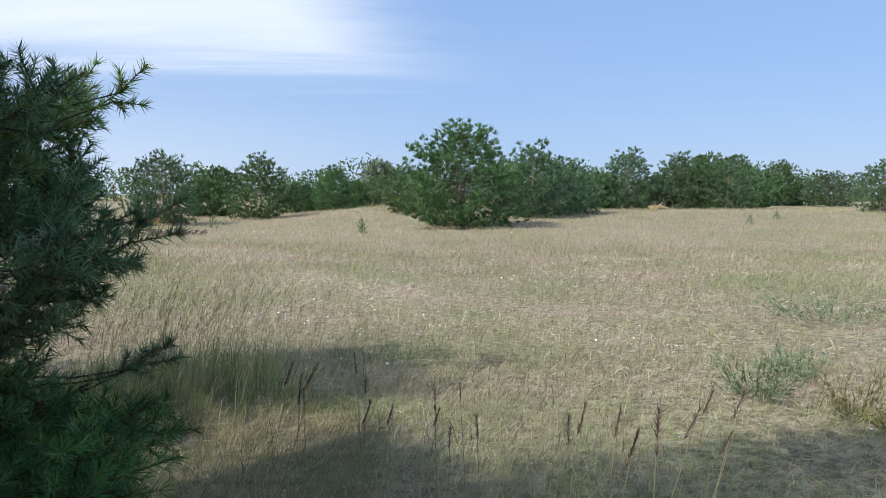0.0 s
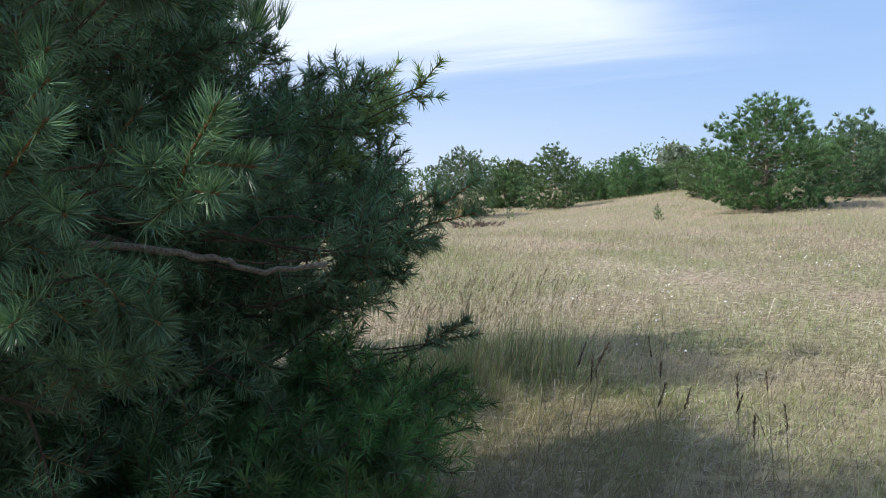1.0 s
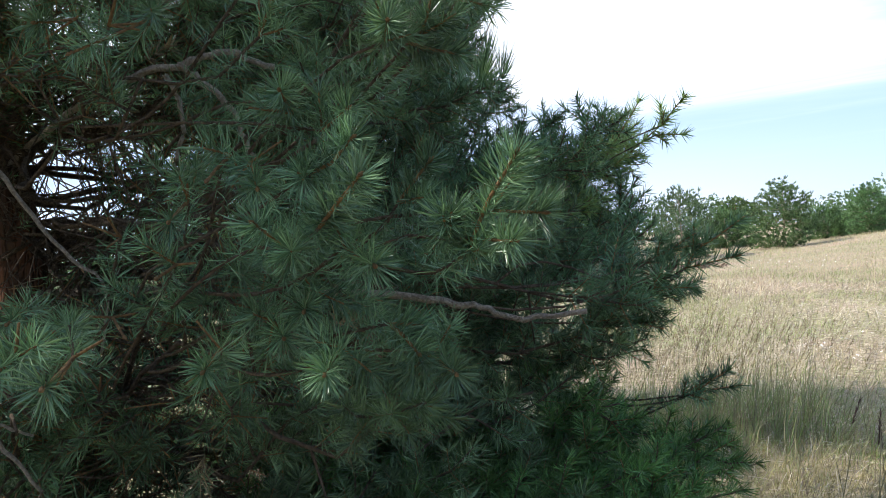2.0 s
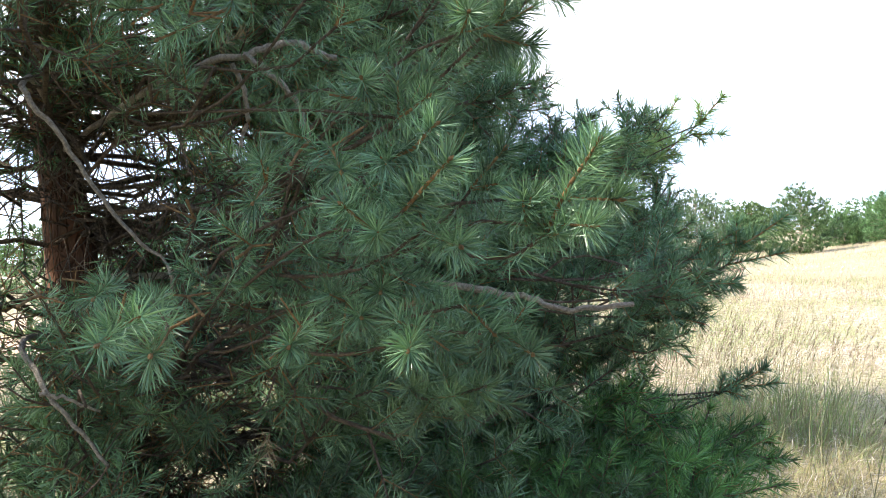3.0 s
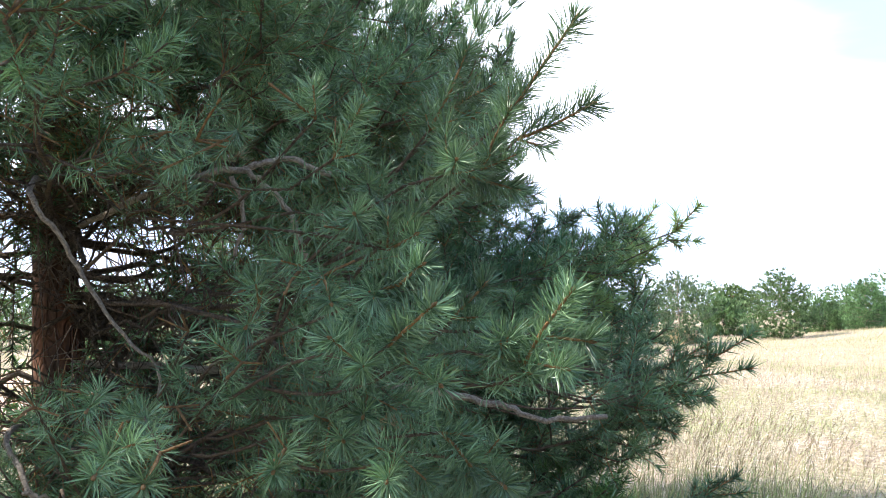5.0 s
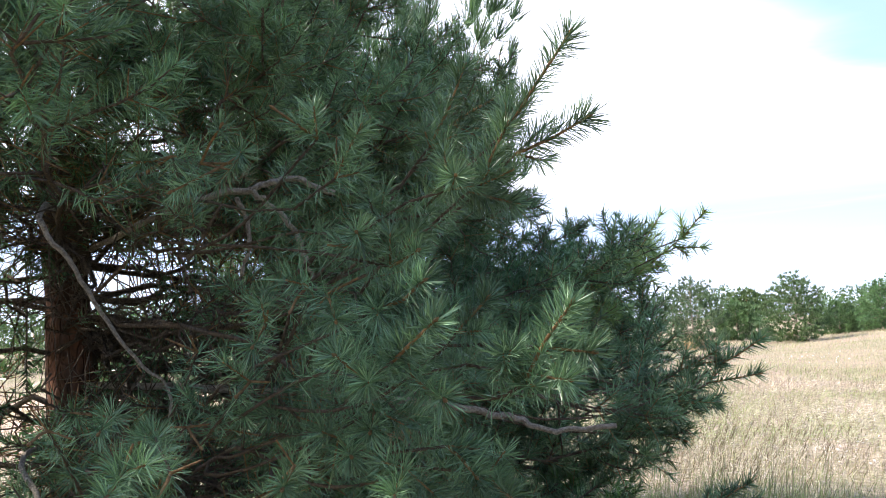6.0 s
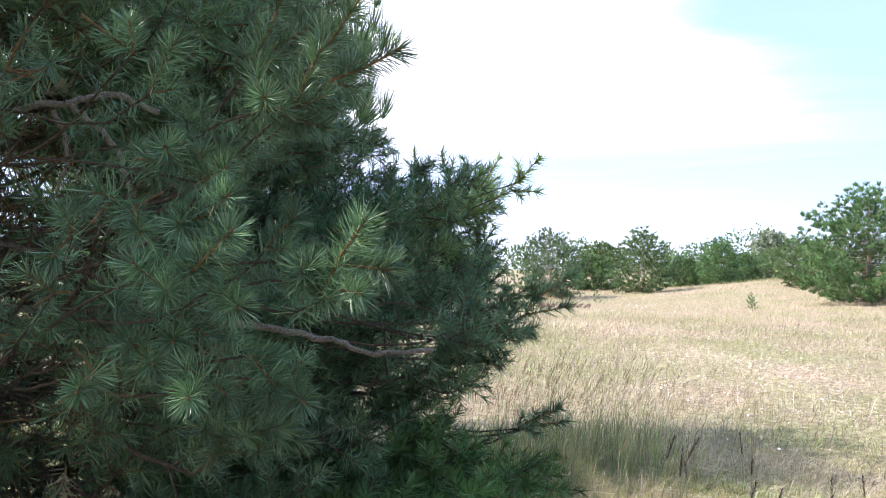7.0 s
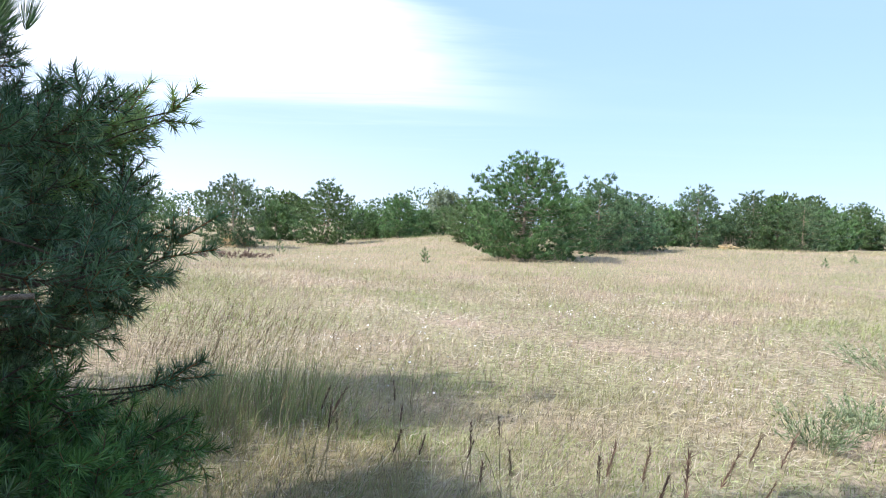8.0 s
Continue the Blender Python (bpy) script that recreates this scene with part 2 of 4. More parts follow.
def unit(a):
    a = np.asarray(a, float)
    return a / np.maximum(np.linalg.norm(a, axis=-1, keepdims=True), 1e-9)


def across(d):
    """Two directions square to each d."""
    d = unit(d)
    ref = np.where(np.abs(d[..., 2:3]) > 0.9, np.array([1.0, 0, 0]), np.array([0, 0, 1.0]))
    u = unit(np.cross(d, ref))
    return u, np.cross(d, u)


def tube(soup, pts, radii, sides=5, mat=0):
    """A tapered tube along a line of points, closed at its end."""
    pts, radii = np.asarray(pts, float), np.asarray(radii, float)
    d = np.gradient(pts, axis=0)
    u, w = across(d)
    a = np.linspace(0, 2 * np.pi, sides, endpoint=False)
    ring = (u[:, None] * np.cos(a)[None, :, None] + w[:, None] * np.sin(a)[None, :, None]) * radii[:, None, None]
    v = (pts[:, None] + ring).reshape(-1, 3)
    i, j = np.meshgrid(np.arange(len(pts) - 1), np.arange(sides), indexing="ij")
    k = (j + 1) % sides
    q = np.stack([i * sides + j, i * sides + k, (i + 1) * sides + k, (i + 1) * sides + j], -1).reshape(-1, 4)
    tris = np.concatenate([q[:, [0, 1, 2]], q[:, [0, 2, 3]]])
    last = (len(pts) - 1) * sides
    cap = [[last, last + k, last + k + 1] for k in range(1, sides - 1)]
    soup.put(v, np.concatenate([tris, np.array(cap).reshape(-1, 3)]), mat)


def bend(a, b, lift, n=8, out=None):
    """A curved line from a to b: it leaves along out and turns up by lift at its end."""
    a, b = np.asarray(a, float), np.asarray(b, float)
    span = np.linalg.norm(b - a)
    o = unit(b - a) if out is None else unit(out)
    c1 = a + o * span * 0.4
    c2 = b - unit(unit(b - a) + np.array([0, 0, lift])) * span * 0.35
    t = np.linspace(0, 1, n)[:, None]
    return a * (1 - t) ** 3 + 3 * c1 * t * (1 - t) ** 2 + 3 * c2 * t * t * (1 - t) + b * t ** 3


def spikes(soup, root, way, length, width, mat=0):
    """Thin pointed blades, one triangle each."""
    root, way = np.asarray(root, float), unit(way)
    k = len(root)
    length, width = np.broadcast_to(length, k), np.broadcast_to(width, k)
    u, w = across(way)
    a = rng.uniform(0, np.pi, k)[:, None]
    side = (u * np.cos(a) + w * np.sin(a)) * width[:, None] * 0.5
    tip = root + way * length[:, None]
    v = np.stack([root - side, root + side, tip], 1).reshape(-1, 3)
    soup.put(v, np.arange(3 * k).reshape(-1, 3), mat)


def needle_blades(soup, root, way, length, width, mat=0):
    """Flat needles that keep their width and close to a point, three triangles each."""
    root, way = np.asarray(root, float), unit(way)
    k = len(root)
    length = np.broadcast_to(length, k)[:, None]
    u, w = across(way)
    a = rng.uniform(0, np.pi, k)[:, None]
    side = (u * np.cos(a) + w * np.sin(a)) * width * 0.5
    bow = (w * np.cos(a) - u * np.sin(a)) * length * rng.normal(0, 0.05, k)[:, None]
    mid = root + way * length * 0.66 + bow
    v = np.stack([root - side * 0.75, root + side * 0.75, mid + side, mid - side, root + way * length], 1).reshape(-1, 3)
    o = np.arange(k)[:, None] * 5
    soup.put(v, np.concatenate([o + [0, 1, 2], o + [0, 2, 3], o + [3, 2, 4]]), mat)


def brush(soup, a, b, per_metre, length, width, mat=0, least=16, fine=False, open_base=62.0, open_tip=40.0):
    """Needles all along shoots that run from a to b, more closed towards the tip."""
    a, b = np.asarray(a, float), np.asarray(b, float)
    span = np.linalg.norm(b - a, axis=1)
    count = np.maximum((span * per_metre).astype(int), least)
    idx = np.repeat(np.arange(len(a)), count)
    s = rng.uniform(0, 1, len(idx)) ** 0.8
    d = unit(b - a)[idx]
    u, w = across(d)
    phi = rng.uniform(0, 2 * np.pi, len(idx))[:, None]
    th = np.radians(open_base - (open_base - open_tip) * s ** 2 + rng.normal(0, 9, len(idx)))[:, None]
    way = d * np.cos(th) + (u * np.cos(phi) + w * np.sin(phi)) * np.sin(th) + np.array([0, 0, 0.04])
    root = a[idx] + (b - a)[idx] * s[:, None]
    vigour = rng.uniform(0.85, 1.15, len(a))[idx]
    (needle_blades if fine else spikes)(soup, root, way, length * vigour * rng.uniform(0.82, 1.08, len(idx)), width, mat)


# ---- ground ----
def height(x, y):
    """Gentle swells of the meadow."""
    r = np.hypot(x, y)
    w = np.clip((r - 6) / 30, 0, 1)
    z = 0.10 * np.sin(x * 0.21 + 0.6) * np.cos(y * 0.17) * np.clip(r / 8, 0, 1)
    z = z + w * 0.22 * np.sin(x * 0.055 - 1.0) * np.sin(y * 0.048 + 0.5)
    back, east = np.clip((y - 34) / 22, 0, 1), np.clip((x + 13) / 9, 0, 1)
    z = z + 0.48 * back * back * (3 - 2 * back) * east * east * (3 - 2 * east)
    z = z + 0.27 * np.exp(-((x + 5.0) / 5.0) ** 2 - ((y - 55) / 9.0) ** 2)
    return z


def build_ground():
    rings = np.concatenate([np.linspace(0.4, 12, 50), np.geomspace(12.4, 2500, 70)])
    spokes = 180
    ang = np.linspace(0, 2 * np.pi, spokes, endpoint=False)
    x, y = np.outer(rings, np.cos(ang)), np.outer(rings, np.sin(ang))
    z = height(x, y) * np.clip((400 - rings) / 300, 0, 1)[:, None]
    v = np.concatenate([np.stack([x, y, z], -1).reshape(-1, 3), [[0, 0, 0]]])
    i, j = np.meshgrid(np.arange(len(rings) - 1), np.arange(spokes), indexing="ij")
    k = (j + 1) % spokes
    q = np.stack([i * spokes + j, (i + 1) * spokes + j, (i + 1) * spokes + k, i * spokes + k], -1).reshape(-1, 4)
    fan = np.stack([np.full(spokes, len(v) - 1), np.arange(spokes), (np.arange(spokes) + 1) % spokes], -1)
    me = tri_mesh("ground", v, np.concatenate([q[:, [0, 1, 2]], q[:, [0, 2, 3]], fan]), [SOIL], smooth=True)
    tagged(new("ground", me), "dry sandy meadow soil with straw litter", "ground", kind="structure")


build_ground()


def wedge(k, r0, r1, a0=-46.0, a1=82.0, power=2.0):
    """k places on the meadow between two distances from the middle of the walk, bearings a0 to a1 degrees west of north."""
    r = (rng.uniform(r0 ** power, r1 ** power, k)) ** (1 / power)
    a = np.radians(rng.uniform(a0, a1, k))
    return -np.sin(a) * r, np.cos(a) * r


def blades(soup, x, y, length, width, lean, mat=0):
    """Grass blades that bend over: two triangles and a tip each."""
    k = len(x)
    root = np.stack([x, y, height(x, y) - 0.01], -1)
    a = rng.uniform(0, 2 * np.pi, k)
    h = np.stack([np.cos(a), np.sin(a), np.zeros(k)], -1)
    wind = np.array([0.45, 0.1, 0])
    ln, wd = np.broadcast_to(length, k)[:, None], np.broadcast_to(width, k)[:, None]
    le = (lean * rng.uniform(0.2, 1.6, k))[:, None]
    p1 = root + np.array([0, 0, 0.55]) * ln + (h + wind) * le * ln * 0.25
    p2 = root + np.array([0, 0, 1.0]) * ln * (1 - 0.35 * np.minimum(le, 1.5)) + (h + wind) * le * ln * 0.85
    s = np.stack([-np.sin(a), np.cos(a), np.zeros(k)], -1) * wd * 0.5
    b = rng.uniform(0, np.pi, k)
    s = np.stack([np.cos(b), np.sin(b), np.zeros(k)], -1) * wd * 0.5
    v = np.stack([root - s, root + s, p1 - s * 0.8, p1 + s * 0.8, p2], 1).reshape(-1, 3)
    o = np.arange(k)[:, None] * 5
    f = np.concatenate([o + [0, 1, 3], o + [0, 3, 2], o + [2, 3, 4]])
    soup.put(v, f, mat)


def patchy(x, y, scale, seed):
    """A smooth random field between 0 and 1 over the meadow."""
    v = np.zeros(len(x))
    g = np.random.default_rng(seed)
    for k in range(7):
        a, f = g.uniform(0, 2 * np.pi), scale * g.uniform(0.5, 2.2)
        v += np.sin((x * np.cos(a) + y * np.sin(a)) * f + g.uniform(0, 6.28))
    return 1 / (1 + np.exp(-v * 0.9))


def lush(x, y):
    """How far the ground lies in the green zone in the tree's shade, 0 to 1; its darker blades deepen that shade."""
    d = np.hypot((x + 2.1) / 1.6, (y - 4.1) / 2.7) + 0.22 * (patchy(x, y, 1.4, 31) - 0.5)
    return 1 / (1 + np.exp((d - 1.0) * 9))


def build_meadow():
    s = Soup()
    x, y = wedge(75000, 1.3, 8.0, power=1.7)
    keep = rng.uniform(0, 1, len(x)) > 0.75 * lush(x, y)
    x, y = x[keep], y[keep]
    low = patchy(x, y, 1.3, 3)
    tall = rng.uniform(0.06, 0.28, len(x)) * (0.45 + 0.75 * low)
    pale = rng.uniform(0, 1, len(x)) < 0.25
    for m, which in ((pale, 1), (~pale, 0)):
        blades(s, x[m], y[m], tall[m], rng.uniform(0.6, 1.3, m.sum()) * (0.0016 + 0.0004 * np.hypot(x[m], y[m])), 1.7, which)
    x, y = wedge(65000, 7.5, 24.0, power=1.6)
    low = patchy(x, y, 0.7, 3)
    tall = rng.uniform(0.1, 0.36, len(x)) * (0.5 + 0.7 * low)
    pale = rng.uniform(0, 1, len(x)) < 0.25
    for m, which in ((pale, 1), (~pale, 0)):
        blades(s, x[m], y[m], tall[m], rng.uniform(0.6, 1.3, m.sum()) * (0.0026 + 0.00022 * np.hypot(x[m], y[m])), 1.6, which)
    tagged(new("meadow_grass", s.mesh("meadow_grass", [STRAW, LITTER])), "dense straw-coloured dry meadow grass with green tufts", "grass", kind="stuff")

    # dead blades lying flat between the tufts
    s = Soup()
    x, y = wedge(85000, 1.3, 24.0, power=1.15)
    keep = rng.uniform(0, 1, len(x)) > 0.85 * lush(x, y)
    x, y = x[keep], y[keep]
    k = len(x)
    a = rng.uniform(0, 2 * np.pi, k)
    root = np.stack([x, y, height(x, y) + rng.uniform(0.005, 0.09, k)], -1)
    spikes(s, root, np.stack([np.cos(a), np.sin(a), rng.normal(0.1, 0.4, k)], -1), rng.uniform(0.05, 0.16, k), 0.0022 + 0.0005 * np.hypot(x, y))
    tagged(new("straw_litter", s.mesh("straw_litter", [LITTER])), "bleached dead straw lying between the tufts", "straw", kind="stuff")

    s = Soup()
    x, y = wedge(130000, 21.0, 85.0, power=1.3)
    k = len(x)
    root = np.stack([x, y, height(x, y) - 0.02], -1)
    way = np.stack([rng.normal(0.1, 0.45, k), rng.normal(0, 0.45, k), np.ones(k)], -1)
    r = np.hypot(x, y)
    spikes(s, root, way, rng.uniform(0.10, 0.30, k), 0.007 + r * 0.0003)
    tagged(new("far_meadow_grass", s.mesh("far_meadow_grass", [FAR_STRAW])), "pale dry grass of the open meadow further off", "grass", kind="stuff")

    # thin stalks with fine seed heads that give the meadow its rosy haze
    s = Soup()
    x, y = wedge(17000, 2.0, 24.0, power=1.5)
    keep = (patchy(x, y, 0.6, 17) > 0.35) & (rng.uniform(0, 1, len(x)) > 0.7 * lush(x, y))
    x, y = x[keep], y[keep]
    k = len(x)
    tall = rng.uniform(0.28, 0.52, k)
    root = np.stack([x, y, height(x, y)], -1)
    way = unit(np.stack([rng.normal(0.14, 0.16, k), rng.normal(0.03, 0.16, k), np.ones(k)], -1))
    wide = 0.0012 + np.hypot(x, y) * 0.00012
    spikes(s, root, way, tall, wide)
    for j in range(3):
        spikes(s, root + way * (tall * (0.72 + 0.1 * j))[:, None], way + rng.normal(0, 0.25, (k, 3)), rng.uniform(0.04, 0.09, k), wide * 1.8, 1)
    tagged(new("seed_grass", s.mesh("seed_grass", [STRAW, ROSY])), "thin grass stalks with fine rosy seed heads", "grass", kind="stuff")

    # fresher grass under and beside the tree, in the shade
    s = Soup()
    x, y = wedge(75000, 1.2, 7.5, -40, 75, power=1.6)
    keep = 0.42 * patchy(x, y, 1.6, 11) * rng.uniform(0.6, 1.4, len(x)) + 0.75 * lush(x, y) > 0.52
    x, y = x[keep], y[keep]
    blades(s, x, y, rng.uniform(0.05, 0.30, len(x)) * rng.uniform(0.6, 1.2, len(x)), rng.uniform(0.0024, 0.0048, len(x)), 1.7)
    x, y = wedge(50000, 6.0, 30.0, power=1.5)
    keep = patchy(x, y, 0.45, 23) > 0.5
    x, y = x[keep], y[keep]
    blades(s, x, y, rng.uniform(0.08, 0.24, len(x)), rng.uniform(0.0035, 0.006, len(x)), 1.2)
    tagged(new("green_grass", s.mesh("green_grass", [FRESH])), "fresh green grass in tufts and in the shade beside the pine", "grass", kind="stuff")


build_meadow()


# ---- far pines ----
def pine_variant(name, tall, wide, seed, limbs, needle, tufts=24, lean=0.0, blade=0.040):
    """Meshes of a bushy young pine: trunk, limbs and a crown of many small upturned tufts."""
    g = np.random.default_rng(seed)
    wood, crown = Soup(), Soup()
    z = np.linspace(0, tall * 0.96, 9)
    sway = g.uniform(-0.04, 0.04, 2) * tall
    axis = lambda h: np.array([sway[0] * np.sin(h / tall * 2.5) + lean * h, sway[1] * np.sin(h / tall * 2.0), h])
    tube(wood, [axis(h) for h in z], np.linspace(0.018 * tall, 0.004 * tall, 9), 7)
    lopsided = g.uniform(0, 2 * np.pi)
    roots, ways, sizes = [], [], []
    for i in range(limbs):
        f = (i + g.uniform(0, 1)) / limbs
        h = tall * (0.015 + 0.92 * f ** 1.2)
        prof = (0.74 + 0.34 * np.sin(min(f * 3.0, 1.57))) * (1 - f ** 3.0) ** 0.65
        a = i * 2.39996 + g.normal(0, 0.3)
        bulge = 1 + 0.16 * np.cos(a - lopsided) + 0.13 * np.sin(3 * a + 5 * f + seed) + 0.10 * np.sin(5 * a - 9 * f)
        reach = wide * 0.5 * prof * g.uniform(0.84, 1.10) * bulge + 0.03 * tall
        d = np.array([np.cos(a), np.sin(a), 0])
        p0 = axis(h * 0.93)
        p1 = p0 + d * reach + np.array([0, 0, tall * (0.05 + 0.09 * f) + 0.035 * g.normal() * tall])
        p1[2] = max(p1[2], 0.12)
        line = bend(p0, p1, 0.9, 6, d + np.array([0, 0, 0.15]))
        tube(wood, line, np.linspace(0.0035 * tall, 0.001 * tall, 6), 3)
        m = max(3, int(11.5 * (0.4 + 0.75 * reach / (wide * 0.5))))
        t = np.concatenate([[1.0], g.uniform(0.04, 1.0, m - 1) ** 0.62])
        mid = np.stack([np.interp(t, np.linspace(0, 1, 6), line[:, c]) for c in range(3)], -1)
        mid[1:] += g.normal(0, 0.035 * tall, (m - 1, 3)) * np.array([1.2, 1.2, 0.6])
        mid[:, 2] = np.maximum(mid[:, 2], 0.06)
        roots.append(mid)
        ways.append(d * g.uniform(0.25, 0.7) + np.array([0, 0, 0.95]) + g.normal(0, 0.2, (m, 3)))
        sizes.append(g.uniform(0.18, 0.34, m) * (0.75 + 0.06 * tall))
    # upright leaders over the dome
    for k in range(34):
        b, w = k * 2.4, 0.42 * wide * np.sqrt((k + 0.3) / 34)
        top = axis(tall * (0.95 - 0.60 * (2 * w / wide) ** 2 + g.normal(0, 0.035))) + np.array([np.cos(b) * w, np.sin(b) * w, 0])
        rise = np.linspace(-0.10, 0.0, 4)[:, None] * np.array([np.cos(b) * 0.2, np.sin(b) * 0.2, 1.0]) * tall * g.uniform(0.8, 1.5)
        roots.append(top[None] + rise + g.normal(0, 0.006 * tall, (4, 3)))
        ways.append(np.tile([np.cos(b) * 0.2, np.sin(b) * 0.2, 1.6], (4, 1)))
        sizes.append(np.array([0.060, 0.052, 0.042, 0.034]) * tall)
    # every clump is a tuft of needles that fan out and upwards from its heart
    roots, ways, sizes = np.concatenate(roots), unit(np.concatenate(ways)), np.concatenate(sizes)
    idx = np.repeat(np.arange(len(roots)), tufts)
    fan = unit(g.normal(0, 1, (len(idx), 3)) * np.array([1.0, 1.0, 0.6]) + ways[idx] * 1.5)
    at = roots[idx] + fan * (sizes[idx] * g.uniform(0.0, 0.45, len(idx)))[:, None]
    at[:, 2] = np.maximum(at[:, 2], 0.03)
    spikes(crown, at, fan + ways[idx] * 0.5, sizes[idx] * g.uniform(0.35, 0.75, len(idx)), blade * g.uniform(0.7, 1.3, len(idx)))
    return wood.mesh(name + "_wood", [TWIG]), crown.mesh(name + "_crown", [needle])


def far_pine(x, y, meshes, size, turn, label, group="pines along the edge of the meadow"):
    tree = base("pine_tree", (x, y, float(height(np.float64(x), np.float64(y))) - 0.03), label, "tree", group)
    # size[2] is meant from the level of the eye's own ground
    tree.rotation_euler[2], tree.scale = turn, (size[0], size[1], size[2] * (1 - tree.location[2] / (size[2] * 4.0)))
    part("trunk", meshes[0], tree)
    part("crown", meshes[1], tree)
    return tree


VARIANTS = {
    "big": pine_variant("big", 5.0, 5.0, 21, 185, FAR_NEEDLE, 32, 0.02, 0.030),
    "a": pine_variant("a", 4.0, 3.9, 22, 100, FAR_NEEDLE, 18),
    "b": pine_variant("b", 4.0, 3.0, 23, 100, FAR_NEEDLE, 18),
    "c": pine_variant("c", 4.0, 4.6, 24, 100, BLUE_NEEDLE, 18, -0.03),
    "d": pine_variant("d", 4.0, 3.6, 25, 100, BLUE_NEEDLE, 18),
    "screen": pine_variant("screen", 4.0, 3.8, 27, 60, FAR_NEEDLE, 10, 0.0, 0.06),
    "low": pine_variant("low", 2.0, 3.0, 26, 100, FAR_NEEDLE, 18),
}
TALL = {"big": 5.0, "a": 4.0, "b": 4.0, "c": 4.0, "d": 4.0, "screen": 4.0, "low": 2.0}
WIDE = {"big": 5.0, "a": 3.9, "b": 3.0, "c": 4.6, "d": 3.6, "screen": 3.8, "low": 3.0}
# bearing west of north, distance, height, width, variant, turn
PINES = [
    (-0.1, 35.0, 4.62, 4.7, "big", 0.4, "large bushy dark green pine standing alone in the meadow"),
    (20.2, 42.0, 3.7, 3.4, "c", 1.0, "loose bluish pine with trailing branches behind the meadow"),
    (17.4, 52.0, 2.5, 3.0, "low", 0.3, "low bushy green pine at the meadow edge"),
    (13.8, 46.0, 3.75, 3.5, "a", 2.0, "broad rounded light green pine at the meadow edge"),
    (11.2, 56.0, 2.3, 2.8, "low", 1.4, "low green pine bush at the meadow edge"),
    (9.8, 60.0, 2.3, 2.8, "low", 2.2, "low green pine bush at the meadow edge"),
    (8.75, 52.0, 3.4, 2.6, "b", 0.9, "narrow dark green pine at the meadow edge"),
    (7.1, 60.0, 2.4, 2.6, "low", 3.4, "low green pine bush at the meadow edge"),
    (5.6, 62.0, 2.9, 3.0, "a", 4.0, "mid-sized green pine at the meadow edge"),
    (3.9, 50.0, 3.3, 3.4, "a", 5.0, "light green pine beside the large pine"),
    (2.6, 44.0, 2.9, 3.2, "b", 3.0, "light green pine close behind the large pine"),
    (-5.3, 42.0, 4.25, 3.6, "d", 1.2, "tall bluish green pine behind the large pine"),
    (-4.0, 45.0, 3.3, 3.2, "a", 0.2, "green pine in the row behind the large pine"),
    (-7.0, 45.0, 3.6, 3.4, "c", 2.6, "bushy bluish pine in the row"),
    (-8.2, 47.0, 3.7, 3.2, "d", 5.1, "bushy bluish pine in the row"),
    (-10.0, 56.0, 2.9, 3.0, "low", 1.9, "low pine in the row at the meadow edge"),
    (-12.0, 56.0, 4.6, 3.9, "d", 0.6, "dark pine with upright shoots at the meadow edge"),
    (-13.9, 60.0, 2.7, 3.0, "low", 2.9, "low dark pine at the meadow edge"),
    (-15.4, 58.0, 4.5, 3.6, "d", 2.4, "dark pine with a slender bluish top"),
    (-17.0, 58.0, 4.0, 4.0, "a", 1.6, "rounded green pine at the meadow edge"),
    (-18.6, 57.0, 3.9, 4.2, "c", 3.8, "bushy green pine at the meadow edge"),
    (-20.0, 66.0, 3.3, 4.4, "low", 0.7, "low bushy pine at the meadow edge"),
    (-21.9, 95.0, 5.3, 4.0, "b", 1.1, "taller pine further off behind the field"),
    (-23.2, 98.0, 3.4, 4.5, "a", 2.3, "green pine further off behind the field"),
    (-24.8, 92.0, 4.1, 5.0, "d", 4.4, "green pine further off behind the field"),
    (-28.0, 57.0, 3.8, 3.6, "c", 0.5, "bushy green pine at the edge of the field"),
    (-30.5, 52.0, 3.9, 3.6, "a", 3.1, "bushy green pine at the side of the field"),
    (-32.0, 50.0, 4.1, 4.0, "c", 1.7, "bushy green pine at the side of the field"),
    (27.0, 48.0, 4.0, 3.8, "screen", 0.9, "green pine seen beyond the branches"),
    (33.0, 52.0, 4.4, 4.2, "screen", 2.5, "bluish pine seen beyond the branches"),
    (39.0, 44.0, 3.4, 3.6, "screen", 4.1, "green pine seen beyond the branches"),
    (45.0, 50.0, 4.2, 4.6, "screen", 5.5, "green pine seen beyond the branches"),
    (52.0, 40.0, 3.4, 4.0, "screen", 0.4, "low green pine seen beyond the branches"),
    (58.0, 46.0, 4.0, 4.0, "screen", 2.0, "green pine seen beyond the branches"),
    (65.0, 42.0, 3.6, 4.0, "screen", 3.3, "green pine seen beyond the branches"),
    (73.0, 38.0, 3.8, 4.0, "screen", 1.2, "green pine seen beyond the branches"),
]
for bearing, far, tall, wide, kind, turn, text in PINES:
    a = radians(bearing)
    far, tall, wide = far * 1.14, 1.6 + (tall - 1.6) * 1.14, wide * 1.14
    far_pine(-math.sin(a) * far, math.cos(a) * far, VARIANTS[kind],
             (wide / WIDE[kind], wide / WIDE[kind], tall / TALL[kind]), turn, text)


# mostly hidden pine, inferred from and sized for the shade over the reeds
far_pine(-5.05, 4.75, pine_variant("close", 4.0, 3.9, 28, 80, NEEDLE, 90, 0.0, 0.008), (0.86, 0.86, 1.5), 0.7, "bushy green pine standing close behind the tall pine", "")


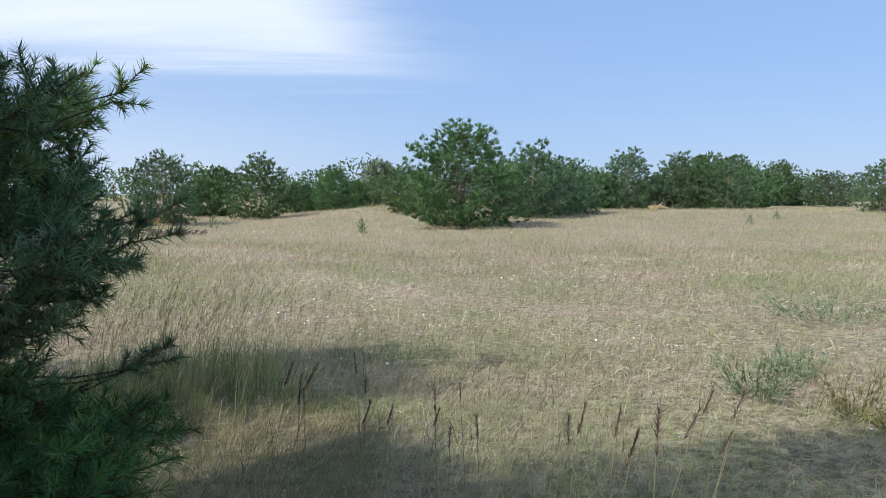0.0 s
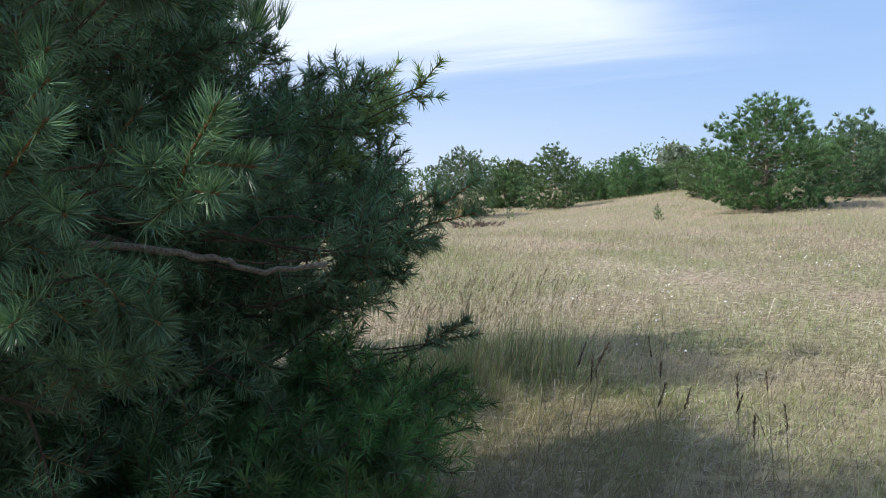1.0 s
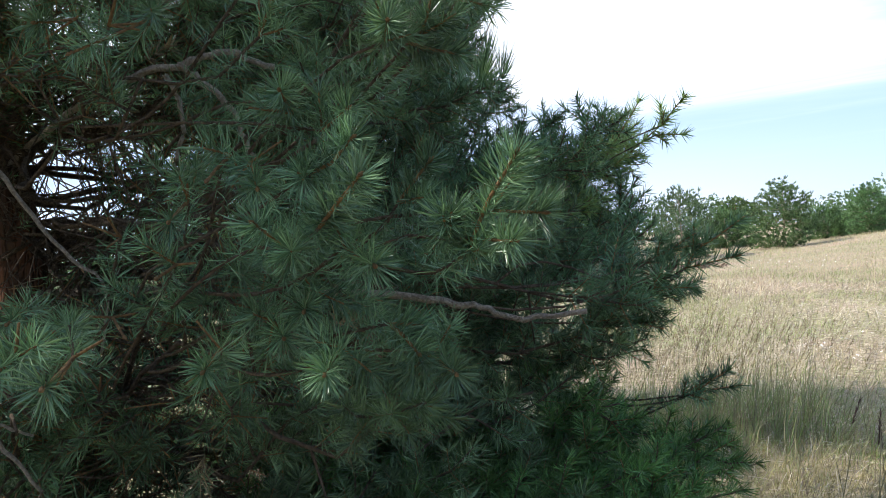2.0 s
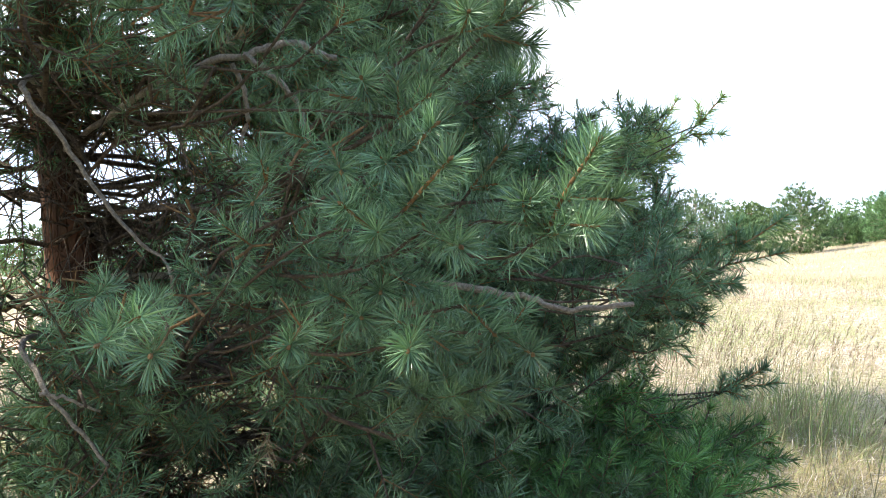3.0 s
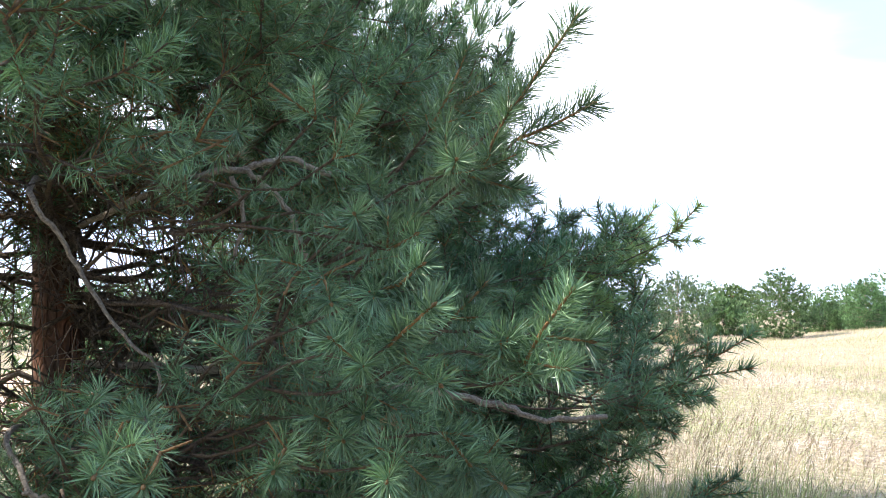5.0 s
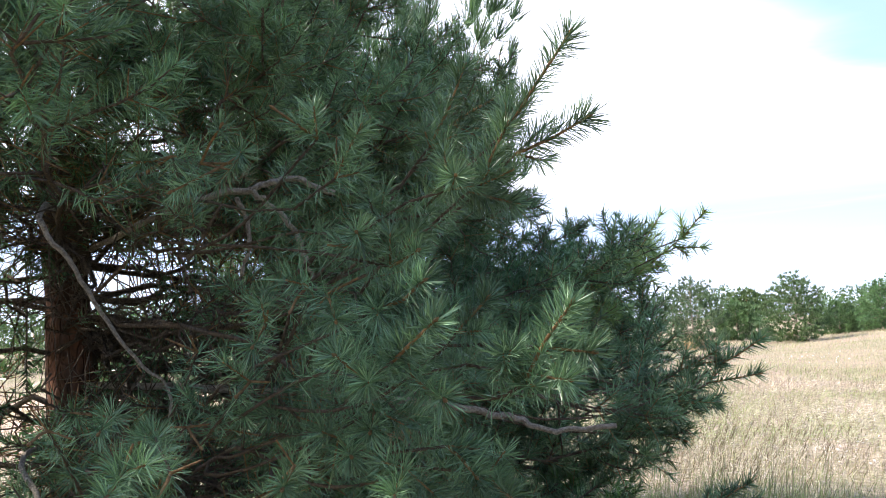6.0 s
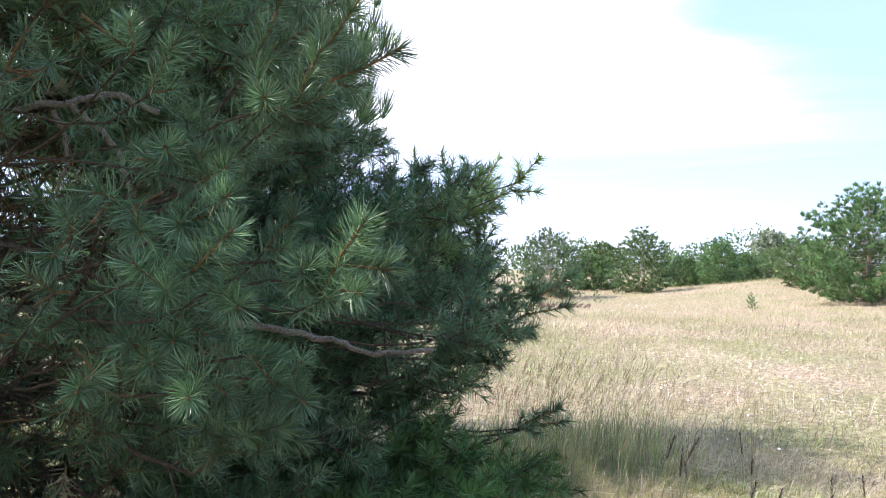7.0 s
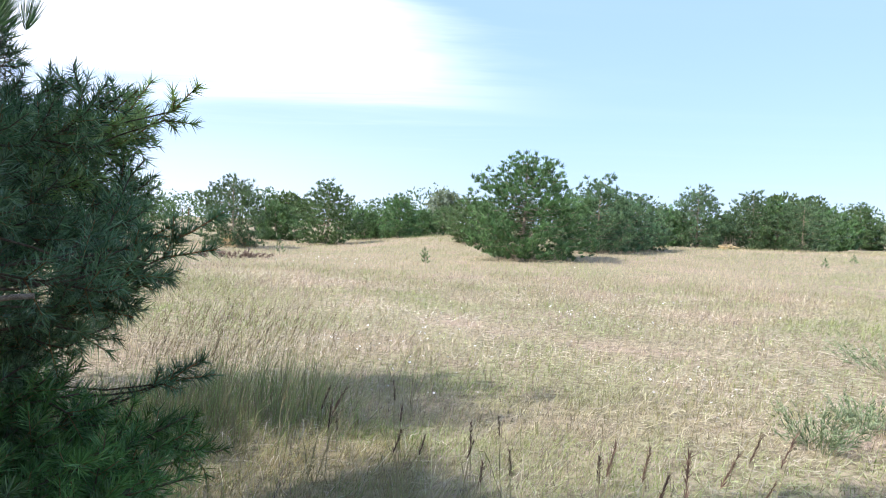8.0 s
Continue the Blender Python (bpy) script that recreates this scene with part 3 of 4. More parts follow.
# ---- far woodland and the pale tree ----
def leafy_crown(soup, centre, radius, tall, k, size, g):
    """Many small leaf clumps in an uneven dome."""
    d = unit(g.normal(0, 1, (k, 3)))
    lumps = 1 + 0.18 * np.sin(d[:, 0] * 5 + centre[0]) + 0.18 * np.sin(d[:, 1] * 6 + d[:, 2] * 4 + centre[1])
    r = g.uniform(0.55, 1.0, k) ** 0.4 * lumps
    p = np.asarray(centre) + d * r[:, None] * np.array([radius, radius, tall])
    spikes(soup, p, d + g.normal(0, 0.6, (k, 3)), size * g.uniform(0.6, 1.4, k), size * 0.9)


def build_woodland():
    g = np.random.default_rng(31)
    s = Soup()
    for i in range(190):
        a = radians(-50 + i * 140 / 190 + g.uniform(-0.4, 0.4))
        far = g.uniform(170, 230)
        top = g.uniform(7.0, 9.6) * (0.85 + 0.18 * math.sin(i * 0.35))
        x, y = -math.sin(a) * far, math.cos(a) * far
        w = g.uniform(3.2, 5.2)
        tube(s, [(x, y, -0.2), (x, y, top * 0.5)], [0.2, 0.12], 5, 1)
        leafy_crown(s, (x, y, top * 0.52), w, top * 0.48, 430, 0.5, g)
    for i in range(60):
        a = radians(95 + i * 210 / 60)
        far = g.uniform(60, 110)
        x, y = -math.sin(a) * far, math.cos(a) * far
        tube(s, [(x, y, -0.2), (x, y, 4)], [0.2, 0.12], 5, 1)
        leafy_crown(s, (x, y, 3.6), 4.0, 3.4, 150, 1.0, g)
    tagged(new("far_woodland", s.mesh("far_woodland", [BROADLEAF, BARK])), "distant dark green woodland along the horizon", "woodland", kind="stuff")


build_woodland()


def broadleaf_tree(bearing, far, top, wide, mat, label, k=900):
    a = radians(bearing)
    x, y = -math.sin(a) * far, math.cos(a) * far
    g = np.random.default_rng(int(far * 10 + bearing * 7) % 9999)
    tree = base("broadleaf_tree", (x, y, 0), label, "tree")
    wood, crown = Soup(), Soup()
    tube(wood, [(0, 0, -0.1), (0.1, 0, top * 0.4), (0, 0.1, top * 0.85)], [0.22, 0.15, 0.05], 7)
    for i in range(9):
        b = i * 2.4
        z0 = top * g.uniform(0.25, 0.7)
        p1 = (math.cos(b) * wide * 0.35, math.sin(b) * wide * 0.35, z0 + top * 0.2)
        tube(wood, bend((0, 0, z0), p1, 0.6, 5), np.linspace(0.08, 0.02, 5), 4)
        leafy_crown(crown, p1, wide * 0.3, top * 0.17, k // 10, 0.5, g)
    leafy_crown(crown, (0, 0, top * 0.78), wide * 0.3, top * 0.22, k // 5, 0.5, g)
    leafy_crown(crown, (0, 0, top * 0.45), wide * 0.42, top * 0.3, k // 4, 0.5, g)
    part("trunk", wood.mesh("trunk", [BARK]), tree)
    part("crown", crown.mesh("crown", [mat]), tree)


broadleaf_tree(5.6, 110, 6.3, 3.6, GREY_LEAF, "pale greyish leafy tree rising behind the pines", 900)
broadleaf_tree(-17.0, 120, 7.4, 7.0, BROADLEAF, "rounded leafy tree behind the pines", 1200)
broadleaf_tree(-18.8, 125, 7.2, 6.0, BROADLEAF, "rounded leafy tree behind the pines", 1200)
broadleaf_tree(16.6, 120, 5.4, 5.0, BROADLEAF, "dark rounded tree behind the pines", 1000)


# ---- the near pine ----
TREE = np.array([-3.05, 1.35, 0.0])
EYE = np.array([0.0, -0.05, 1.6])
TOP = 8.0
near_pine = base("pine_tree", tuple(TREE), "tall pine with dark green long needles, branches down to the grass", "tree")


def stem(h):
    """The middle line of the trunk at height h, relative to the tree's base."""
    return np.array([0.06 * math.sin(h * 1.3), 0.05 * math.sin(h * 1.1 + 1), h])


def build_trunk():
    s = Soup()
    hs = np.linspace(-0.1, TOP, 26)
    r = np.interp(hs, [-0.1, 0.1, 1.5, 3.5, TOP], [0.15, 0.11, 0.085, 0.055, 0.008])
    tube(s, [stem(h) for h in hs], r * (1 + 0.08 * np.sin(hs * 9)), 12)
    part("trunk", s.mesh("trunk", [BARK], True), near_pine, "reddish brown flaking trunk")


build_trunk()


# open hollows in the crown where only bare twigs grow: x, y, z, radius
GAPS = [(-1.07, 0.69, 1.81, 0.13), (-1.5, 1.07, 1.98, 0.2), (-1.6, 1.22, 1.85, 0.2), (-1.25, 0.85, 1.88, 0.16),
        (-1.65, 1.20, 1.93, 0.17), (-1.35, 0.92, 1.87, 0.2), (-1.30, 1.75, 1.40, 0.2), (-1.05, 1.40, 1.43, 0.18), (-2.45, 1.0, 1.74, 0.27),
        (-2.0, 0.75, 1.68, 0.36), (-1.5, 0.45, 1.62, 0.34), (-1.75, 0.72, 1.42, 0.24),
        (-2.42, 1.28, 1.64, 0.2), (-3.1, 1.69, 1.69, 0.26), (-3.78, 2.11, 1.74, 0.3), (-4.46, 2.53, 1.78, 0.36), (-2.5, 1.35, 1.36, 0.16), (-3.3, 1.85, 1.30, 0.2), (-4.1, 2.35, 1.25, 0.25),
        (-1.35, 2.0, 1.2, 0.2), (-1.0, 1.75, 1.12, 0.2), (-1.9, 2.4, 1.5, 0.3),
        (-1.58, 0.69, 1.74, 0.22), (-2.19, 1.03, 1.81, 0.26), (-2.8, 1.37, 1.87, 0.28), (-4.1, 2.1, 2.0, 0.4),
        (-1.05, 1.48, 1.41, 0.14), (-1.34, 2.0, 1.35, 0.18), (-1.63, 2.53, 1.29, 0.2), (-2.0, 3.2, 1.2, 0.28), (-2.4, 3.9, 1.1, 0.35)]


def bare_branch(points, r0, r1, label="bare grey curved branch"):
    """A leafless branch through a few places in the world."""
    p = np.asarray(points, float) - TREE
    t, f = np.linspace(0, 1, len(p)), np.linspace(0, 1, 4 * len(p))
    line = np.stack([np.interp(f, t, p[:, c]) for c in range(3)], -1)
    for k in range(2):
        line[1:-1] = (line[:-2] + 2 * line[1:-1] + line[2:]) / 4
    line[1:-1] += rng.normal(0, 0.0025, (len(line) - 2, 3))
    s = Soup()
    tube(s, line, np.linspace(r0, r1, len(line)) * (1 + 0.04 * np.sin(np.arange(len(line)) * 1.7)), 7)
    part("branch", s.mesh("branch", [TWIG], True), near_pine, label)


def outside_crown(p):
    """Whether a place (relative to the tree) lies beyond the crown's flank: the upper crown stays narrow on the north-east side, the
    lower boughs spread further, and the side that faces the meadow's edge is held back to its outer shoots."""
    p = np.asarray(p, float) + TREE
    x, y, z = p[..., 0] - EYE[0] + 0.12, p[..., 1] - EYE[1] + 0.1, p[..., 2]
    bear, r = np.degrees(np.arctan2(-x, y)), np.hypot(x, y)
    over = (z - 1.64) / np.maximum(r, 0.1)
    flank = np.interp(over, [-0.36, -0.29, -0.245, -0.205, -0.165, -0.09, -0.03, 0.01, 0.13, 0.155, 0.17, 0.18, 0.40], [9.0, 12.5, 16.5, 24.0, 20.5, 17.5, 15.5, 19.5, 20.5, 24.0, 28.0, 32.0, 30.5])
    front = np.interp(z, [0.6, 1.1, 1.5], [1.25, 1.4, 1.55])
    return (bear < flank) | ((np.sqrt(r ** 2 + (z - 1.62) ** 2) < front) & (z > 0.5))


def put_needles(green, a, b, old=False):
    """Needles on shoots, finer where the walk passes close."""
    mid = (a + b) / 2 + TREE
    far = np.linalg.norm(mid - EYE, axis=1) + 1.8 * (mid[:, 0] < -3.5) + 2.0 * (mid[:, 2] > 3.4)
    for lo, hi, rate, width, fine in ((0, 1.9, 1250, 0.0018, True), (1.9, 2.6, 600, 0.0023, True), (2.6, 3.3, 480, 0.0042, False),
                                      (3.3, 5.0, 330, 0.0056, False), (5.0, 5.8, 140, 0.0095, False), (5.8, 99, 75, 0.018, False)):
        m = (far >= lo) & (far < hi)
        if m.any():
            rate = rate * (0.45 if old else 1.0)
            brush(green, a[m], b[m], rate, 0.054 if hi < 3 else 0.058, width, 0, int(rate * 0.05), fine, *((72.0, 60.0) if old else (64.0, 38.0)))


def pine_limb(end, start_h, g, bare=0.4, lift=0.6, dense=1.0, spread=1.0, via=None, fresh=False, shoots=(), inset=0.13, leaf=None):
    """One limb with side branches, twigs and needles. end is a place in the world; shoots: foot and tip of shoots that stand out from it."""
    end = np.asarray(end, float) - TREE
    p0 = stem(start_h)
    end = end - unit(end - p0) * inset
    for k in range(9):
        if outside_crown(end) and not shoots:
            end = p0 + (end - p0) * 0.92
    span = np.linalg.norm(end - p0)
    out = end - p0
    out[2] = span * g.normal(0.14, 0.28)
    p0 = stem(max(0.15, start_h + g.normal(0, 0.12)))
    line = bend(p0, end, lift, 12, out)
    if via is not None:
        t = np.linspace(0, 1, 12)[:, None]
        line = line + (np.asarray(via, float) - TREE - line[6]) * 4 * t * (1 - t)
    wob = g.normal(0, 0.03, (10, 3))
    line[1:-1] += wob + np.roll(wob, 1, 0)
    wood, green = Soup(), Soup()
    rad = 0.005 + 0.0032 * span
    tube(wood, line, np.linspace(rad, 0.0035, 12), 6)
    seg = np.linspace(0, 1, 12)
    at = lambda s: np.array([np.interp(s, seg, line[:, c]) for c in range(3)])
    tips, aged = [], []

    def branch_way(t, roll, open_angle):
        u, w = across(t)
        side = u * math.cos(roll) + w * math.sin(roll)
        return unit(t * math.cos(open_angle) + side * math.sin(open_angle) + np.array([0, 0, 0.10]))

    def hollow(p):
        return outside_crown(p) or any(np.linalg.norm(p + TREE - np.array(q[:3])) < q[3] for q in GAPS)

    def spray(twig, reach, whorls):
        """A leading shoot at the end of a twig, with rings of side shoots behind it."""
        along = np.linspace(0, 1, len(twig))
        spot = lambda u: np.array([np.interp(u, along, twig[:, c]) for c in range(3)])
        lead = min(0.13, 0.75 * reach)
        tips.append((spot(1 - lead / reach), twig[-1]))
        back = lead
        for ring in range(whorls):
            u = 1 - back / reach
            if u < 0.12:
                break
            node, td, roll = spot(u), unit(spot(min(1, u + 0.1)) - spot(u - 0.1)), g.uniform(0, 6.28)
            for k in range(3 if dense > 0.95 else 2):
                roll += 2.1 + g.normal(0, 0.25)
                e = node + branch_way(td, roll, g.uniform(0.6, 0.95)) * g.uniform(0.065, 0.125)
                if hollow(e):
                    continue
                tube(wood, [node, e], [0.0024, 0.0017], 3, 1)
                tips.append((node * 0.88 + e * 0.12, e))
            if ring < 2:
                aged.append((spot(max(0.1, u - 0.12 / reach)), node))
            back += g.uniform(0.10, 0.15)

    s, roll = bare, g.uniform(0, 6)
    while s < 0.97:
        p = at(s)
        t = unit(at(min(s + 0.03, 1)) - at(s - 0.03))
        for k in range(2):
            roll += 2.4
            reach = min((0.16 + 0.36 * span * (1 - s) * g.uniform(0.6, 1.2)) * spread, 0.6)
            d = branch_way(t, roll - 0.45 * math.sin(2 * roll), g.uniform(0.65, 1.15))
            q = p + d * reach
            while hollow(q) and reach > 0.12:
                reach *= 0.6
                q = p + d * reach
            if hollow(q):
                continue
            twig = bend(p, q, 0.6, 5, d)
            tube(wood, twig, np.linspace(0.0040, 0.0020, 5), 4)
            spray(twig, reach, 4)
        s += 0.15 / (span * dense) * g.uniform(0.7, 1.35)
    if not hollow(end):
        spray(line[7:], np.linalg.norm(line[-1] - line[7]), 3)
    for foot, tip in shoots:
        foot, tip = np.asarray(foot, float) - TREE, np.asarray(tip, float) - TREE
        b0 = at(g.uniform(0.45, 0.95))
        twig = bend(b0, foot, g.uniform(-0.5, 0.6), 7, unit(foot - b0) + g.normal(0, 0.35, 3))
        tube(wood, twig, np.linspace(0.0042, 0.0030, 7), 5)
        tube(wood, [foot, (foot + tip) / 2 + g.normal(0, 0.003, 3), tip], [0.0034, 0.0028, 0.0024], 6, 1)
        tube(wood, [tip - (tip - foot) * 0.02, tip + unit(tip - foot) * 0.006, tip + unit(tip - foot) * 0.013], [0.0030, 0.0038, 0.0010], 6, 1)
        mid = (foot + tip) / 2
        tips.append((foot, mid))
        tips.append((mid, tip))
        tips.append((mid * 0.4 + tip * 0.6, tip))
        aged.append((twig[5], foot))
        aged.append((twig[4], twig[5]))
        for k in range(2):
            e = foot + branch_way(unit(tip - foot), g.uniform(0, 6.28), g.uniform(0.7, 1.0)) * g.uniform(0.05, 0.09)
            tube(wood, [foot, e], [0.0026, 0.0019], 4, 1)
            tips.append((foot, e))
    # dead inner twigs
    for k in range(int((10 if end[2] < 2.7 else 2) * span)):
        s = g.uniform(0.08, min(max(bare, 0.3) + 0.25, 0.6))
        p = at(min(s, 0.95))
        d = unit(g.normal(0, 1, 3) + np.array([0, 0, -0.35]) + unit(out) * 0.5)
        tube(wood, bend(p, p + d * g.uniform(0.15, 0.55), g.uniform(-0.6, 0.8), 5, d + g.normal(0, 0.5, 3)), np.linspace(0.0036, 0.0012, 5), 3)
    if not tips:
        tips.append((at(0.55), at(0.62)))
    a, b = np.array([e[0] for e in tips]), np.array([e[1] for e in tips])
    inner = np.hypot(*((a + b) / 2)[:, :2].T)
    keep = (inner > 0.8) | (b[:, 2] > 2.2) | (g.uniform(0, 1, len(a)) < 0.7)
    # the side towards the trunk is thin and full of dead wood
    west = np.degrees(np.arctan2(-(b[:, 0] + TREE[0]), b[:, 1] + TREE[1] + 0.1))
    open_side = np.clip((west - 45) / 9, 0, 1) * np.clip((2.5 - b[:, 2]) / 0.3, 0, 1) * (b[:, 1] + TREE[1] > 0.35)
    keep &= g.uniform(0, 1, len(a)) > 0.70 * open_side
    keep[0] = True
    put_needles(green, a[keep], b[keep])
    if aged:
        put_needles(green, np.array([e[0] for e in aged]), np.array([e[1] for e in aged]), True)
    limb = part("limb", wood.mesh("limb", [LIMB, SHOOT]), near_pine, "grey-brown limb with bare inner twigs")
    part("needles", green.mesh("needles", [leaf or (YOUNG if fresh else LIT_OUTER_NEEDLE if len(shoots) else NEEDLE)]), limb, "young light green needles, sunlight put into the colour" if fresh else "long bluish green needles")
    return limb


def build_near_pine():
    g = np.random.default_rng(12)
    # limbs that reach out to known ends
    pine_limb((-1.48, 3.55, 2.10), 1.35, g, 0.45, 0.9, 1.4, 0.75, fresh=True,
              shoots=(((-1.56, 3.30, 1.90), (-1.37, 3.33, 2.04)), ((-1.39, 3.32, 2.02), (-1.29, 3.34, 2.13)), ((-1.42, 3.31, 1.98), (-1.30, 3.34, 1.97)), ((-1.61, 3.22, 1.91), (-1.46, 3.26, 2.13)), ((-1.61, 3.11, 1.94), (-1.47, 3.15, 2.07))))
    pine_limb((-1.33, 2.93, 2.08), 1.55, g, 0.35, 0.7, 1.45, 0.8)
    pine_limb((-1.48, 2.42, 2.15), 1.75, g, 0.35, 0.7, 1.45, 0.8)
    pine_limb((-1.62, 3.10, 2.02), 1.30, g, 0.35, 0.6, 1.45, 0.8)
    pine_limb((-1.30, 3.05, 1.75), 1.20, g, 0.35, 0.6, 1.45, 0.8)
    pine_limb((-1.45, 3.45, 1.85), 1.10, g, 0.4, 0.6, 1.4, 0.8)
    pine_limb((-0.95, 2.67, 1.45), 1.40, g, 0.55, 0.4, 1.3, 0.85, via=(-1.75, 1.75, 1.40),
              shoots=(((-1.11, 2.46, 1.49), (-0.97, 2.46, 1.52)), ((-0.99, 2.46, 1.50), (-0.84, 2.47, 1.59)), ((-1.01, 2.44, 1.45), (-0.85, 2.44, 1.48)), ((-1.11, 2.46, 1.49), (-0.99, 2.46, 1.55)), ((-1.12, 2.44, 1.38), (-0.99, 2.44, 1.39)), ((-1.23, 2.43, 1.47), (-1.10, 2.44, 1.47)), ((-1.21, 2.40, 1.30), (-1.08, 2.38, 1.27))))
    pine_limb((-1.10, 2.60, 1.28), 1.15, g, 0.45, 0.5, 1.3)
    pine_limb((-1.20, 2.85, 1.42), 1.20, g, 0.45, 0.5, 1.3)
    pine_limb((-1.35, 2.75, 1.58), 1.30, g, 0.45, 0.5, 1.3)
    pine_limb((-1.05, 2.45, 1.40), 1.25, g, 0.5, 0.5, 1.2)
    pine_limb((-1.20, 2.30, 1.15), 1.00, g, 0.45, 0.4, 0.65)
    pine_limb((-1.25, 2.20, 1.65), 1.45, g, 0.4, 0.6, 1.45, 0.8)
    # boughs whose outer shoots come closest to the walk
    for end, h, shoots in (
            ((-1.25, 0.95, 1.66), 1.55, (((-0.96, 0.83, 1.61), (-0.85, 0.80, 1.67)), ((-1.04, 0.85, 1.58), (-1.03, 0.77, 1.62)),
              ((-1.22, 0.89, 1.75), (-1.17, 0.80, 1.70)), ((-1.16, 0.88, 1.73), (-1.09, 0.83, 1.68)),
              ((-1.06, 0.91, 1.70), (-0.94, 0.89, 1.74)), ((-1.32, 0.87, 1.68), (-1.25, 0.78, 1.64)),
              ((-0.98, 0.90, 1.58), (-0.86, 0.83, 1.55)))),
            ((-1.10, 1.10, 1.60), 1.50, (((-0.82, 1.00, 1.56), (-0.70, 0.96, 1.69)), ((-0.86, 1.01, 1.58), (-0.72, 0.97, 1.57)),
              ((-1.00, 1.06, 1.65), (-0.92, 1.05, 1.71)), ((-0.81, 1.06, 1.62), (-0.72, 1.06, 1.61)))),
            ((-1.60, 0.98, 1.96), 1.85, (((-1.44, 0.91, 2.04), (-1.42, 0.73, 1.94)), ((-1.48, 0.84, 2.02), (-1.36, 0.80, 2.07)),
              ((-1.54, 0.81, 2.04), (-1.51, 0.72, 2.01)), ((-1.23, 0.98, 1.97), (-1.13, 0.95, 2.05)),
              ((-1.31, 1.01, 2.07), (-1.33, 0.91, 2.12)), ((-1.16, 0.98, 1.82), (-1.10, 0.90, 1.84)),
              ((-1.09, 0.98, 1.78), (-1.00, 0.95, 1.80)))),
            ((-1.12, 1.15, 1.90), 1.75, (((-0.89, 1.10, 2.03), (-0.75, 1.10, 2.18)), ((-0.90, 1.14, 1.99), (-0.76, 1.17, 2.04)),
              ((-1.11, 1.14, 2.04), (-1.00, 1.12, 2.18)), ((-1.08, 1.18, 2.09), (-0.98, 1.18, 2.12)),
              ((-0.95, 1.09, 1.93), (-0.88, 1.08, 2.03)), ((-0.99, 1.04, 1.92), (-0.93, 0.98, 1.93)),
              ((-0.97, 1.08, 1.92), (-0.89, 1.11, 1.89)))),
            ((-1.35, 1.00, 1.46), 1.30, (((-1.37, 0.87, 1.57), (-1.31, 0.79, 1.55)), ((-1.20, 0.94, 1.46), (-1.11, 0.88, 1.44)),
              ((-1.02, 0.92, 1.42), (-0.95, 0.81, 1.40)), ((-1.15, 0.99, 1.51), (-1.09, 0.91, 1.48)),
              ((-0.92, 1.03, 1.40), (-0.83, 0.96, 1.38)), ((-0.98, 0.99, 1.45), (-0.90, 0.96, 1.41)),
              ((-1.18, 0.81, 1.43), (-1.12, 0.73, 1.41)))),
            ((-1.70, 0.80, 1.46), 1.20, (((-1.60, 0.71, 1.51), (-1.52, 0.64, 1.49)), ((-1.55, 0.78, 1.48), (-1.48, 0.70, 1.47)),
              ((-1.52, 0.83, 1.48), (-1.42, 0.79, 1.45)), ((-1.59, 0.58, 1.50), (-1.51, 0.51, 1.49)),
              ((-1.24, 0.52, 1.46), (-1.13, 0.43, 1.45)), ((-1.22, 0.59, 1.45), (-1.11, 0.49, 1.43)),
              ((-1.54, 0.87, 1.63), (-1.49, 0.82, 1.66))))):
        pine_limb(end, h, g, 0.75, 0.4, 0.8, 0.8, inset=0.0, shoots=shoots)
    pine_limb((-1.15, 1.30, 1.95), 1.75, g, 0.5, 0.8, 0.9)
    pine_limb((-1.68, 0.91, 2.02), 1.85, g, 0.5, 0.6, 0.9, 0.8)
    pine_limb((-0.98, 1.22, 1.28), 1.05, g, 0.5, 0.5, 0.65)
    pine_limb((-1.34, 1.15, 1.38), 1.15, g, 0.55, 0.5, 0.65)
    pine_limb((-1.36, 1.29, 1.24), 0.95, g, 0.5, 0.5, 0.65)
    pine_limb((-2.15, 0.95, 1.17), 1.00, g, 0.45, 0.6, 1.0)
    pine_limb((-1.75, 0.60, 1.05), 0.85, g, 0.45, 0.6, 1.0)
    pine_limb((-0.80, 2.15, 0.80), 0.70, g, 0.4, 0.4, 1.1)
    pine_limb((-0.95, 1.70, 0.72), 0.60, g, 0.4, 0.4, 1.1)
    pine_limb((-0.90, 1.35, 0.85), 0.75, g, 0.4, 0.5, 1.1)
    pine_limb((-1.10, 1.20, 0.60), 0.50, g, 0.4, 0.4, 1.1)
    pine_limb((-1.25, 0.95, 0.90), 0.80, g, 0.4, 0.5, 1.0)
    pine_limb((-1.30, 0.75, 0.65), 0.45, g, 0.4, 0.5, 1.0)
    pine_limb((-1.00, 2.45, 0.55), 0.45, g, 0.4, 0.3, 1.0)
    pine_limb((-1.60, 2.80, 0.70), 0.60, g, 0.4, 0.4, 1.0)
    pine_limb((-1.22, 2.60, 0.97), 0.85, g, 0.98, 0.2, 0.6, 0.6, inset=0.0,
              shoots=(((-1.14, 2.68, 1.00), (-1.06, 2.79, 1.05)), ((-1.12, 2.70, 1.00), (-0.98, 2.80, 1.02)), ((-1.10, 2.72, 1.01), (-1.00, 2.76, 1.08))))
    fork = (-1.70, 1.14, 2.03)
    bare_branch([tuple(stem(1.95) + TREE), (-2.3, 1.15, 1.98), (-1.85, 1.09, 2.02), fork, (-1.66, 1.18, 2.05), (-1.61, 1.23, 2.06), (-1.55, 1.30, 2.02)], 0.010, 0.0075)
    bare_branch([fork, (-1.67, 1.19, 1.99), (-1.64, 1.24, 1.94), (-1.63, 1.26, 1.87), (-1.62, 1.28, 1.80)], 0.0085, 0.0065)
